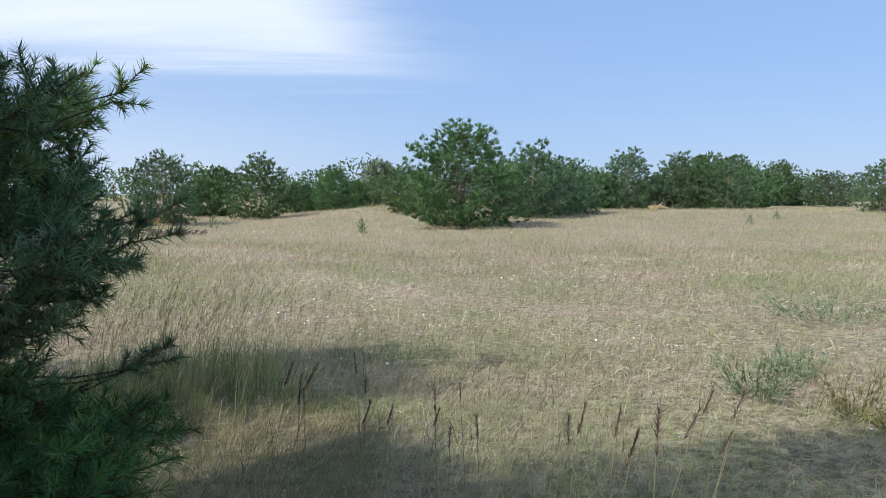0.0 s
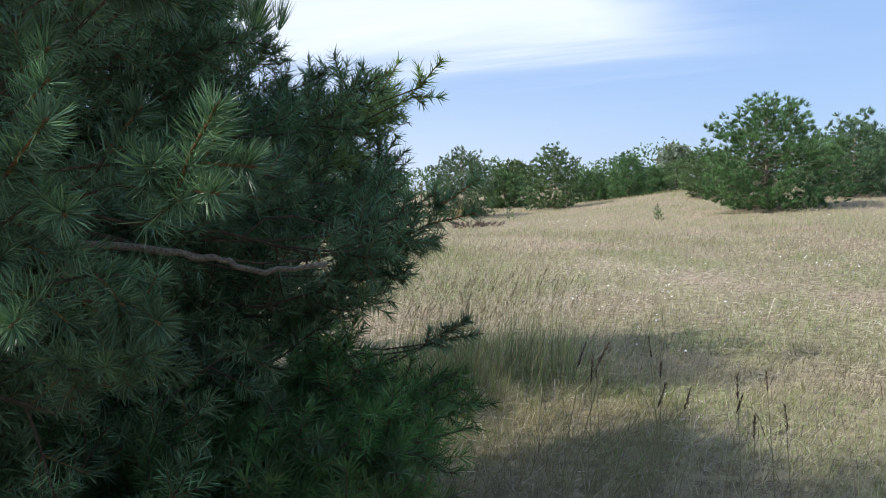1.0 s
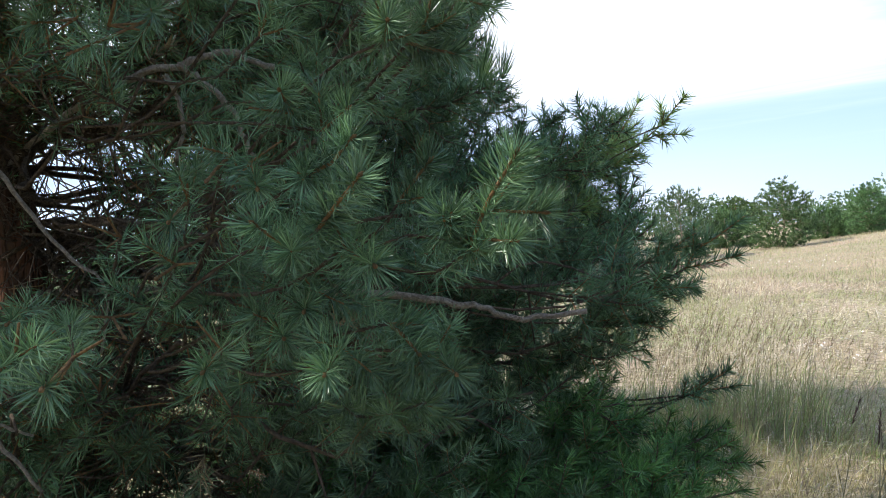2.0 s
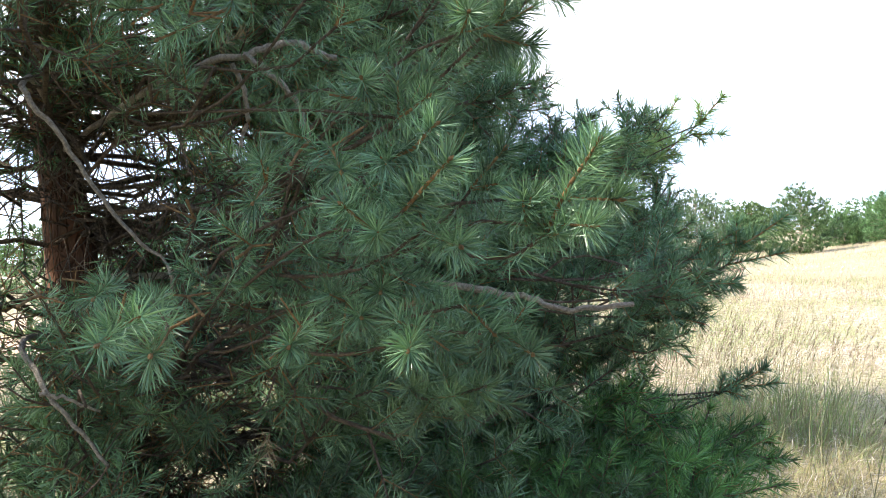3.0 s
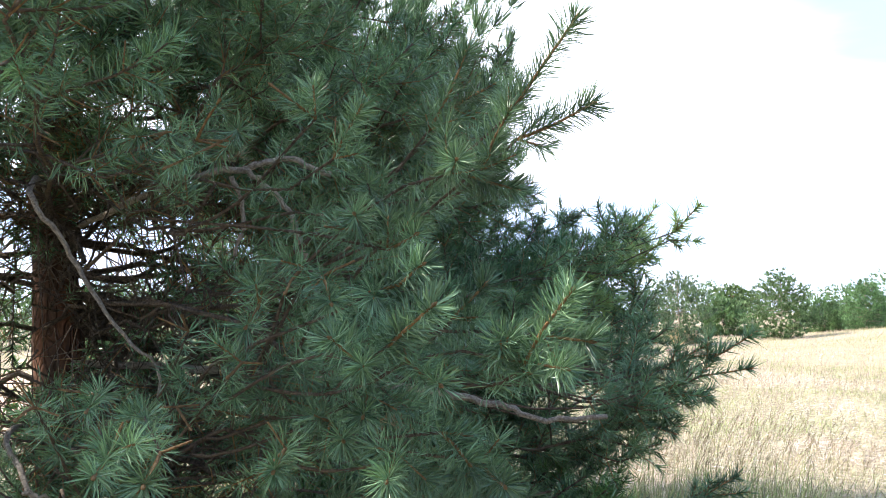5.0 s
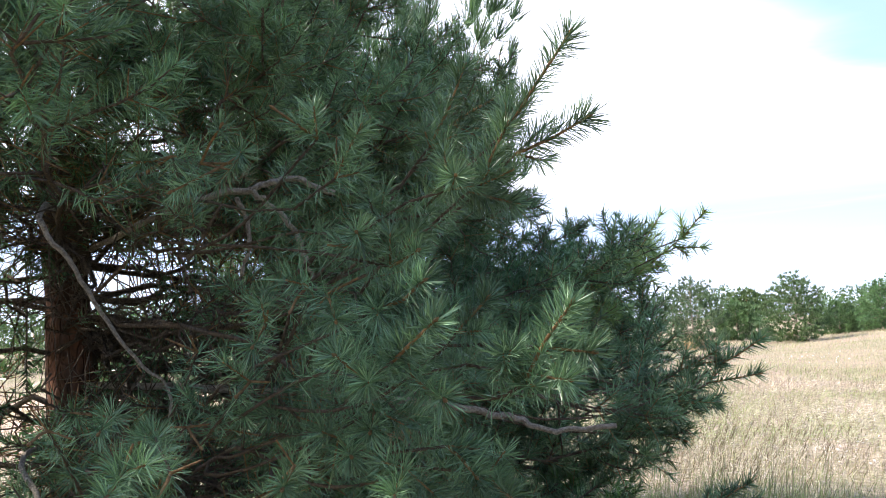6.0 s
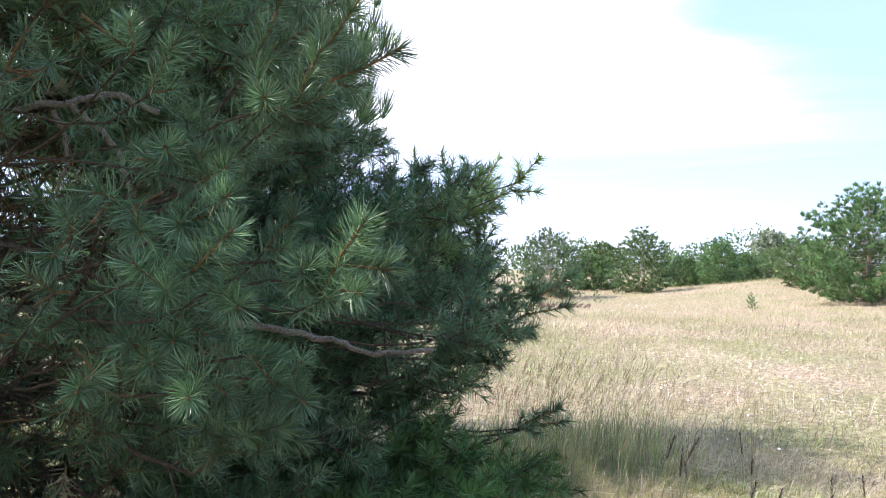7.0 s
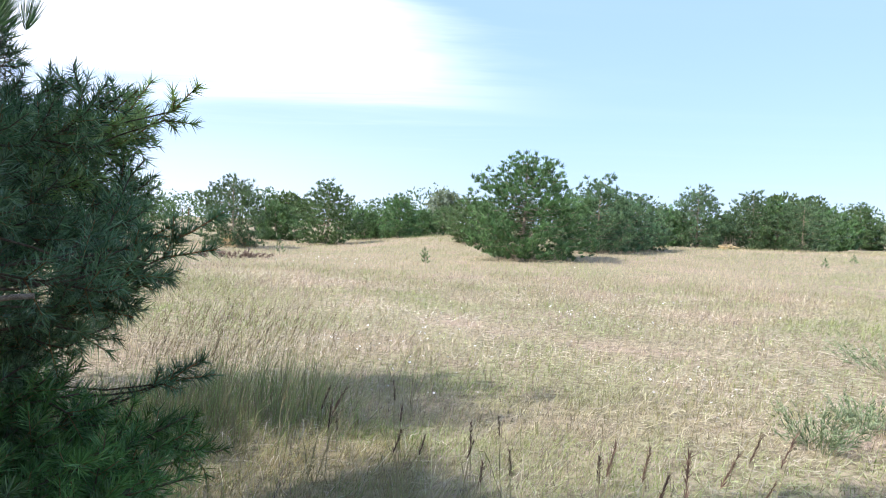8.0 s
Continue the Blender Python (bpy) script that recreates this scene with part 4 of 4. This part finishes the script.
    bare_branch([(-1.72, 1.12, 2.01), (-1.71, 1.15, 1.95), (-1.715, 1.16, 1.88), (-1.74, 1.14, 1.80)], 0.0065, 0.0048)
    bare_branch([tuple(stem(1.5) + TREE), (-2.2, 1.45, 1.5), (-1.51, 1.66, 1.45), (-1.42, 1.72, 1.42), (-1.33, 1.78, 1.40), (-1.26, 1.81, 1.36), (-1.10, 1.93, 1.37)], 0.013, 0.007)
    bare_branch([tuple(stem(2.1) + TREE), (-2.25, 0.9, 2.05), (-1.97, 0.74, 1.94), (-1.95, 0.81, 1.85), (-1.93, 0.87, 1.74), (-1.89, 0.94, 1.61), (-1.84, 1.02, 1.53), (-1.85, 0.99, 1.38)], 0.0085, 0.003)
    bare_branch([tuple(stem(1.3) + TREE), (-2.3, 0.85, 1.38), (-1.97, 0.76, 1.28), (-1.94, 0.79, 1.22), (-1.88, 0.85, 1.10)], 0.009, 0.004)
    bare_branch([(-1.97, 0.75, 1.27), (-1.94, 0.79, 1.26), (-1.90, 0.85, 1.22)], 0.005, 0.003)
    # limbs that reach north, low over the reeds, and limbs on other sides
    for end, h in (((-2.5, 4.0, 2.4), 1.8), ((-2.2, 4.1, 1.9), 1.4), ((-2.47, 3.83, 2.83), 2.1), ((-2.0, 3.8, 1.45), 1.1), ((-2.7, 4.3, 1.6), 1.2),
                   ((-2.3, 3.6, 2.9), 2.3), ((-1.9, 3.3, 2.5), 2.0), ((-2.4, 3.9, 0.9), 0.8), ((-2.0, 3.3, 2.75), 2.2), ((-1.85, 2.65, 2.5), 2.1),
                   ((-1.75, 2.1, 2.5), 2.1), ((-1.45, 1.7, 2.5), 2.1), ((-1.9, 1.85, 2.8), 2.4), ((-1.5, 1.2, 2.6), 2.2), ((-1.9, 1.5, 3.0), 2.6),
                   # the highest northern and the southern limbs below are unseen, added to cast shade
                   ((-3.9, 3.3, 4.2), 3.4), ((-3.5, 3.5, 4.0), 3.2), ((-3.2, 3.3, 3.8), 3.0), ((-4.1, 2.9, 4.5), 3.7), ((-3.7, 3.1, 4.7), 3.9), ((-2.25, 2.9, 3.1), 2.3), ((-2.1, 2.6, 3.3), 2.5), ((-2.35, 3.2, 3.3), 2.5), ((-2.0, 2.5, 2.9), 2.2), ((-2.0, 0.1, 3.1), 2.4), ((-2.2, -0.5, 3.0), 2.3), ((-1.8, -0.3, 2.9), 2.2), ((-2.5, -0.8, 3.4), 2.7), ((-1.7, 0.0, 3.3), 2.6), ((-2.4, -0.3, 3.6), 2.9), ((-2.1, 0.3, 3.4), 2.7), ((-2.6, -0.2, 3.2), 2.5), ((-2.2, -0.1, 2.9), 2.2),
                   ((-1.85, 0.25, 2.95), 2.3), ((-2.7, -0.4, 4.0), 3.2), ((-2.0, 0.5, 3.8), 3.1), ((-1.8, 0.7, 2.5), 2.1), ((-2.1, 1.1, 2.7), 2.3), ((-2.2, 0.5, 2.3), 1.9), ((-1.6, 1.55, 2.2), 1.9), ((-1.8, 1.3, 1.85), 1.6),
                   ((-0.70, 2.3, 0.85), 0.6), ((-0.85, 2.6, 0.95), 0.7), ((-0.75, 2.0, 0.8), 0.6), ((-0.95, 2.9, 0.85), 0.6),
                   ((-1.1, 2.4, 1.05), 0.8), ((-0.9, 2.15, 0.95), 0.7), ((-0.8, 1.8, 0.75), 0.5), ((-1.3, 2.7, 0.8), 0.55), ((-1.15, 1.9, 0.7), 0.5),
                   ((-2.62, 3.77, 2.75), 2.1), ((-2.87, 3.69, 3.16), 2.5), ((-2.46, 3.44, 3.08), 2.5), ((-1.97, 3.77, 2.2), 1.7), ((-3.6, 4.2, 2.4), 1.8), ((-2.38, 3.77, 2.42), 1.8), ((-3.1, 3.6, 2.75), 2.2),
                   ((-2.7, 4.0, 3.0), 2.4), ((-2.0, 1.0, 1.0), 0.8), ((-1.8, 1.1, 0.85), 0.6), ((-2.2, 0.8, 0.95), 0.7), ((-1.9, 0.8, 1.12), 0.9), ((-1.7, 0.85, 0.8), 0.6), ((-2.3, 0.5, 1.1), 0.9), ((-1.15, 2.25, 1.0), 0.8), ((-1.05, 1.9, 0.78), 0.6), ((-0.95, 2.0, 0.88), 0.65), ((-1.3, 2.5, 1.2), 0.9), ((-1.4, 2.2, 0.8), 0.6),
                   ((-1.2, 1.7, 0.85), 0.65), ((-1.45, 1.6, 1.0), 0.8), ((-1.6, 1.2, 0.75), 0.6), ((-1.9, 0.8, 0.7), 0.5), ((-1.35, 2.0, 0.9), 0.7)):
        low = end[2] < 1.1 and end[0] > -1.4
        pine_limb(end, h, g, 0.3, 0.7, 1.45 if low else 1.0, leaf=LOW_NEEDLE if low else None)
    # the thick bough ends on the sunny north-east side
    for end, h in (((-1.67, 3.85, 2.19), 1.7), ((-1.62, 3.8, 1.99), 1.5), ((-1.60, 3.7, 1.72), 1.3), ((-1.52, 3.55, 1.58), 1.1),
                   ((-1.66, 3.6, 1.84), 1.4), ((-1.65, 3.4, 1.62), 1.2), ((-1.8, 3.5, 1.96), 1.5), ((-1.89, 3.55, 2.16), 1.7),
                   ((-1.75, 3.25, 1.75), 1.3), ((-1.8, 3.85, 1.66), 1.2), ((-1.9, 3.6, 2.4), 1.9)):
        pine_limb(end, h, g, 0.45, 0.7, 1.35, 0.8)
    # boughs that hang in front of the trunk
    for end, h in (((-2.23, 0.94, 1.46), 1.24), ((-2.10, 0.97, 1.38), 1.16), ((-2.05, 0.82, 1.31), 1.09), ((-1.89, 0.89, 1.27), 1.05), ((-2.31, 0.99, 1.33), 1.11), ((-1.94, 1.03, 1.34), 1.12), ((-1.80, 1.04, 1.28), 1.06), ((-2.43, 1.00, 1.59), 1.37),
                   ((-2.54, 1.08, 2.20), 1.98), ((-2.47, 1.16, 2.29), 2.07), ((-2.46, 1.26, 2.15), 1.93), ((-2.63, 1.17, 2.08), 1.86), ((-2.30, 1.27, 2.23), 2.01), ((-2.78, 1.16, 1.90), 1.68), ((-1.83, 0.78, 1.25), 1.03), ((-1.96, 1.19, 1.39), 1.17)):
        pine_limb(end, h, g, 0.35, 0.6, 1.1, 0.8, inset=0.06)
    # short shoots and dead wood close to the trunk
    for i in range(16):
        h = 0.7 + 1.75 * i / 16
        a = math.atan2(EYE[1] - TREE[1], EYE[0] - TREE[0]) + g.normal(0, 0.6)
        reach = g.uniform(0.45, 0.95)
        pine_limb(TREE + np.array([math.cos(a) * reach, math.sin(a) * reach, h + g.normal(0.1, 0.15)]), h, g, 0.3, 0.6, 0.8)
    # the rest of the crown, whorl by whorl
    facing = math.atan2(EYE[1] - TREE[1], EYE[0] - TREE[0])
    total = 148
    for i in range(total):
        f = (i + 0.5) / total
        h = 0.35 + (TOP - 0.85) * f ** 0.9
        a = i * 2.39996 + g.normal(0, 0.15)
        off = (a - facing + math.pi) % (2 * math.pi) - math.pi
        tip_h = h + 0.35 + 0.25 * f
        reach = np.interp(tip_h, [0.4, 1.2, 2.2, 2.8, 3.4, 4.6, 5.6, 6.6, 7.6, 8.2], [2.1, 2.2, 2.0, 1.8, 1.7, 1.1, 0.9, 0.8, 0.6, 0.3]) * g.uniform(0.82, 1.1)
        if abs(off) < 0.7 and 1.25 < tip_h < 2.05:
            reach *= 0.55
        end = TREE + np.array([math.cos(a) * reach, math.sin(a) * reach, tip_h + g.normal(0, 0.1)])
        pine_limb(end, h, g, 0.25 if reach > 0.8 else 0.12, 0.8, 1.2 if tip_h < 3.8 else 0.8)


build_near_pine()


CONES = [(-1.45, 1.69, 1.29), (-1.6, 1.55, 1.35), (-1.62, 2.45, 1.52), (-1.38, 1.12, 1.5), (-2.0, 1.75, 1.3)]
DRY = [((-1.38, 1.11, 1.45), (0.3, -0.2, -0.6)), ((-1.34, 1.22, 1.42), (0.6, -0.1, 0.1)), ((-1.27, 1.27, 1.41), (0.05, 0, -1)),
       ((-1.65, 1.02, 2.02), (0.2, 0.2, 0.1)), ((-1.5, 1.0, 1.2), (0.2, -0.3, -0.5))]


def pine_cone(at, down, label="small dark brown pine cone"):
    """A closed cone with rows of thick scales, hanging from a twig."""
    s = Soup()
    d = unit(np.asarray(down, float))
    u, w = across(d)
    long = 0.042
    p = np.asarray(at, float) - TREE
    prof = lambda t: 0.0125 * math.sin(math.pi * min(1.0, 0.12 + 0.86 * t)) ** 0.7
    tube(s, [p + d * long * t for t in np.linspace(0, 1, 7)], [prof(t) * 0.85 for t in np.linspace(0, 1, 7)], 8)
    for i in range(54):
        t, a = (i + 0.5) / 54, i * 2.39996
        out = u * math.cos(a) + w * math.sin(a)
        side = np.cross(d, out) * 0.0042
        c = p + d * long * t + out * prof(t) * 0.8
        s.put([c - side, c + side, c + out * 0.005 + d * 0.006, c - d * 0.002 + out * 0.003], [[0, 1, 2], [0, 2, 3], [1, 3, 2]])
    tube(s, [p - d * 0.02 + u * 0.004, p], [0.0022, 0.003], 5)
    part("cone", s.mesh("cone", [CONE]), near_pine, label)


def dry_tuft(at, way):
    """A shoot whose needles have dried to straw."""
    s = Soup()
    p = np.asarray(at, float) - TREE
    brush(s, [p], [p + unit(way) * 0.07], 600, 0.05, 0.0020, 0, 40, True)
    part("dry_needles", s.mesh("dry_needles", [GOLD_PLUME]), near_pine, "dried straw-coloured needles on a dead shoot")


for spot in CONES:
    pine_cone(spot, (0.2, 0.1, -1))
for spot, way in DRY:
    dry_tuft(spot, way)


# ---- reeds, flowers and small things on the meadow ----
def ground_at(x, y):
    return float(height(np.float64(x), np.float64(y)))


def plume(soup, top, lean, size, mat=0, k=26):
    """A narrow drooping seed head below and at top."""
    t = rng.uniform(0, 1, k)
    at = np.asarray(top, float) - np.outer(1 - t, unit(lean)) * size
    spikes(soup, at, unit(lean) * 0.9 + rng.normal(0, 0.27, (k, 3)), size * 0.26 * rng.uniform(0.6, 1.2, k), 0.0028, mat)


def reed_stalk(x, y, top_z, g):
    """A single stalk of reed grass with a dark seed plume."""
    z0 = ground_at(x, y)
    tall = top_z - z0
    thing = base("reed_stalk", (x, y, z0), "dry reed grass stalk with a dark brown seed plume", "grass stalk", "reed stalks at the edge of the shade")
    lean = np.array([g.uniform(-0.1, 0.5), g.normal(0.02, 0.1), 1.0])
    foot = np.array([-lean[0] * tall * 0.45, 0, -0.02])
    top = np.array([0, 0, tall])
    line = bend(foot, top, -0.1, 7, (0.02, 0, 1))
    s = Soup()
    tube(s, line, np.linspace(0.0024, 0.0012, 7), 4)
    part("stem", s.mesh("stem", [REED]), thing)
    s = Soup()
    plume(s, top + unit(lean) * 0.01, lean, g.uniform(0.07, 0.12), 0, 80)
    part("plume", s.mesh("plume", [PLUME]), thing, "dark brown seed plume")
    for k in range(3):
        s = Soup()
        b = g.uniform(0, 6.28)
        p = line[1 + k]
        d = np.array([math.cos(b) * 0.6, math.sin(b) * 0.6, 0.8])
        q = bend(p, p + d * g.uniform(0.18, 0.3), -0.9, 5, d)
        spikes(s, q[:-1], np.diff(q, axis=0), np.linalg.norm(np.diff(q, axis=0), axis=1) * 1.3, 0.005)
        part("blade", s.mesh("blade", [REED]), thing)


def build_reeds():
    g = np.random.default_rng(44)
    for x, y, z in ((-0.09, 3.4, 0.74), (0.36, 2.2, 1.01), (0.41, 1.97, 1.06), (0.48, 1.87, 1.08), (0.65, 2.12, 1.02), (-0.47, 2.63, 1.02),
                    (-0.57, 2.9, 0.92), (-0.07, 3.2, 0.72), (-0.02, 3.0, 0.70), (0.08, 3.0, 0.75), (-0.33, 3.0, 0.80), (-0.25, 3.1, 0.76),
                    (0.33, 2.3, 0.94), (0.46, 2.0, 0.99), (0.95, 2.6, 0.96), (0.94, 2.9, 0.88), (-0.40, 3.5, 0.78), (-0.62, 3.2, 0.80),
                    (-0.5, 3.9, 0.80), (-0.75, 3.6, 0.82), (0.02, 3.7, 0.70), (0.8, 2.3, 0.9)):
        reed_stalk(x, y, z, g)
    s = Soup()
    k = 300
    x, y = rng.normal(-2.2, 0.5, k), rng.normal(6.2, 0.6, k)
    z = height(x, y)
    tall = rng.uniform(0.55, 0.90, k)
    lean = np.stack([rng.uniform(0.03, 0.3, k), rng.normal(0, 0.07, k), np.ones(k)], -1)
    root = np.stack([x, y, z], -1)
    spikes(s, root, lean, tall, 0.0045)
    blades(s, np.repeat(x, 4) + rng.normal(0, 0.03, 4 * k), np.repeat(y, 4) + rng.normal(0, 0.03, 4 * k), rng.uniform(0.25, 0.6, 4 * k), 0.005, 0.7)
    for i in range(k):
        plume(s, root[i] + unit(lean[i]) * tall[i], lean[i] + np.array([0.25, 0, 0]), 0.16, 1, 14)
    tagged(new("tall_reed_grass", s.mesh("tall_reed_grass", [REED, GOLD_PLUME])), "tall golden reed grass with drooping seed plumes, partly shaded", "reed grass", kind="stuff")


def build_flowers():
    s = Soup()
    spots = [(-1.2, 9.5), (0.9, 13.0), (1.35, 7.0), (-1.6, 9.2), (1.6, 12.0), (-0.75, 7.0), (-6.0, 30.0), (-8.5, 33.0), (3.0, 16.0), (4.4, 9.5), (-1.4, 8.6), (0.4, 18.0)]
    for i in range(330):
        if i < 240:
            cx, cy = spots[i % len(spots)]
            x, y = cx + rng.normal(0, 0.3 + cy * 0.012), cy + rng.normal(0, 0.35 + cy * 0.03)
        else:
            x, y = (float(v[0]) for v in wedge(1, 2.5, 30.0, -32, 35, 1.3))
        z, tall = ground_at(x, y), rng.uniform(0.22, 0.42)
        far = math.hypot(x, y)
        size = (0.007 + 0.0005 * far) * rng.uniform(0.7, 1.3)
        c = np.array([x, y, z + tall])
        spikes(s, [np.array([x - 0.02, y, z])], [c - np.array([x - 0.02, y, z])], tall, 0.003, 1)
        n = 7
        a = np.linspace(0, 2 * np.pi, n, endpoint=False)
        tilt = rng.normal(0, 0.4, 2)
        ring = np.stack([np.cos(a), np.sin(a), tilt[0] * np.cos(a) + tilt[1] * np.sin(a) + 0.25], -1) * size
        s.put(np.concatenate([[c], c + ring]), [[0, 1 + j, 1 + (j + 1) % n] for j in range(n)], 0)
    tagged(new("wildflowers", s.mesh("wildflowers", [PETAL, FRESH])), "small white wildflowers scattered through the grass", "flowers", kind="stuff")


def herb_clump(x, y, wide, tall, mat, label, k=900, name="herb_clump"):
    """A low loose tuft of narrow leaves on many thin stems."""
    thing = base(name, (x, y, ground_at(x, y)), label, "plant")
    stems, leaves = Soup(), Soup()
    n = 60
    a, r = rng.uniform(0, 6.28, n), wide * 0.5 * np.sqrt(rng.uniform(0, 1, n))
    root = 0.6 if wide < 1.5 else 0.95
    foot = np.stack([np.cos(a) * r * root, np.sin(a) * r * root, np.zeros(n)], -1)
    ways = np.stack([np.cos(a) * r, np.sin(a) * r, np.full(n, tall)], -1) * np.array([1, 1, 1]) * (1.0 if wide < 1.5 else 0.3) + rng.normal(0, 0.1 * tall, (n, 3))
    ways[:, 2] = np.abs(ways[:, 2]) * rng.uniform(0.6, 1.1, n)
    spikes(stems, foot, ways, np.linalg.norm(ways, axis=1), 0.004)
    i = rng.integers(0, n, k)
    t = rng.uniform(0.15, 1, k)
    spikes(leaves, foot[i] + ways[i] * t[:, None], unit(ways[i]) + rng.normal(0, 0.6, (k, 3)), tall * rng.uniform(0.1, 0.24, k), 0.006 + 0.0006 * math.hypot(x, y))
    part("stalk_tuft", stems.mesh("stalk_tuft", [mat]), thing)
    part("foliage", leaves.mesh("foliage", [mat]), thing)


def sapling(x, y, tall, label):
    thing = base("pine_sapling", (x, y, ground_at(x, y)), label, "sapling", "pine saplings in the meadow")
    wood, green = Soup(), Soup()
    tube(wood, [(0, 0, -0.02), (0.01, 0, tall * 0.5), (0, 0, tall)], [0.012, 0.009, 0.003], 5)
    for k in range(14):
        f = k / 14
        a = k * 2.4
        p0 = np.array([0, 0, tall * (0.12 + 0.75 * f)])
        p1 = p0 + np.array([math.cos(a), math.sin(a), 0.7]) * tall * 0.36 * (1 - 0.75 * f)
        tube(wood, [p0, p1], [0.005, 0.002], 3)
        brush(green, [p0 * 0.6 + p1 * 0.4], [p1], 300, 0.07, 0.012)
    brush(green, [(0, 0, tall * 0.7)], [(0, 0, tall)], 300, 0.07, 0.012)
    part("trunk", wood.mesh("trunk", [TWIG]), thing)
    part("needles", green.mesh("needles", [FAR_NEEDLE]), thing)


def mound(x, y, wide, tall, label, seed):
    """A heap of sand with dead brush on it."""
    g = np.random.default_rng(seed)
    thing = base("sand_mound", (x, y, ground_at(x, y)), label, "sand heap")
    bm = bmesh.new()
    bmesh.ops.create_icosphere(bm, subdivisions=4, radius=1.0)
    for v in bm.verts:
        n = noise.noise(v.co * 2.2 + Vector((seed, 0, 0))) * 0.42 + noise.noise(v.co * 5) * 0.26
        v.co = Vector((v.co.x * wide * 0.5 * (1 + n), v.co.y * wide * 0.4 * (1 + n), max(v.co.z, -0.1) * tall * (1 + n)))
    for f in bm.faces:
        f.smooth = True
    me = bpy.data.meshes.new("heap")
    bm.to_mesh(me)
    bm.free()
    me.materials.append(SAND)
    part("heap", me, thing)
    s = Soup()
    for k in range(130):
        a = g.uniform(0, 6.28)
        p = np.array([math.cos(a) * wide * 0.42 * g.uniform(0, 1), math.sin(a) * wide * 0.3, tall * g.uniform(0.1, 0.95)])
        tube(s, bend(p, p + g.normal(0, 0.3, 3) + np.array([0, 0, 0.1]), 0.3, 4), [0.016, 0.012, 0.009, 0.004], 3)
    part("brush", s.mesh("brush", [TWIG]), thing, "dead brown brushwood")


build_reeds()
build_flowers()
herb_clump(2.3, 6.1, 0.55, 0.32, SAGE, "sage green bushy herb among the dry grass", 900)
herb_clump(2.9, 6.8, 0.4, 0.28, SAGE, "sage green bushy herb among the dry grass", 800)
herb_clump(4.7, 10.3, 1.2, 0.38, SAGE, "grey-green herb patch in the dry grass", 900)
herb_clump(5.4, 9.0, 0.9, 0.34, SAGE, "grey-green herb patch in the dry grass", 700)
herb_clump(2.9, 5.2, 0.28, 0.14, YELLOW, "yellow-green cushion of moss in the grass", 500)
herb_clump(2.75, 5.5, 0.3, 0.3, FRESH, "bright green grass tuft in the straw", 500, "grass_tuft")
herb_clump(3.1, 5.0, 0.25, 0.26, FRESH, "bright green grass tuft in the straw", 400, "grass_tuft")
# low dark tufts stand in for a shadow strip across the grass
herb_clump(-13.2, 36.0, 3.0, 0.7, SHADOW_TUFT, "dark brown tufts in place of a shadow strip on the pale grass", 3000, "shadow_tufts")
sapling(-11.8, 38.5, 0.85, "small young pine standing in the meadow")
sapling(-4.4, 37.0, 0.7, "small young pine standing in the meadow")
sapling(-4.0, 34.0, 0.55, "small young pine standing in the meadow")
sapling(14.6, 40.0, 0.6, "small young pine standing in the meadow")
sapling(17.5, 44.0, 0.6, "small young pine standing in the meadow")
mound(-16.6, 45.6, 2.0, 0.85, "yellow sand heap with dead brushwood beside pines", 3)
mound(15.2, 60.5, 1.5, 0.30, "pale sand heap with brushwood under the pines", 5)
mound(31.5, 84.0, 2.0, 0.55, "pale sand heap beside the track", 8)
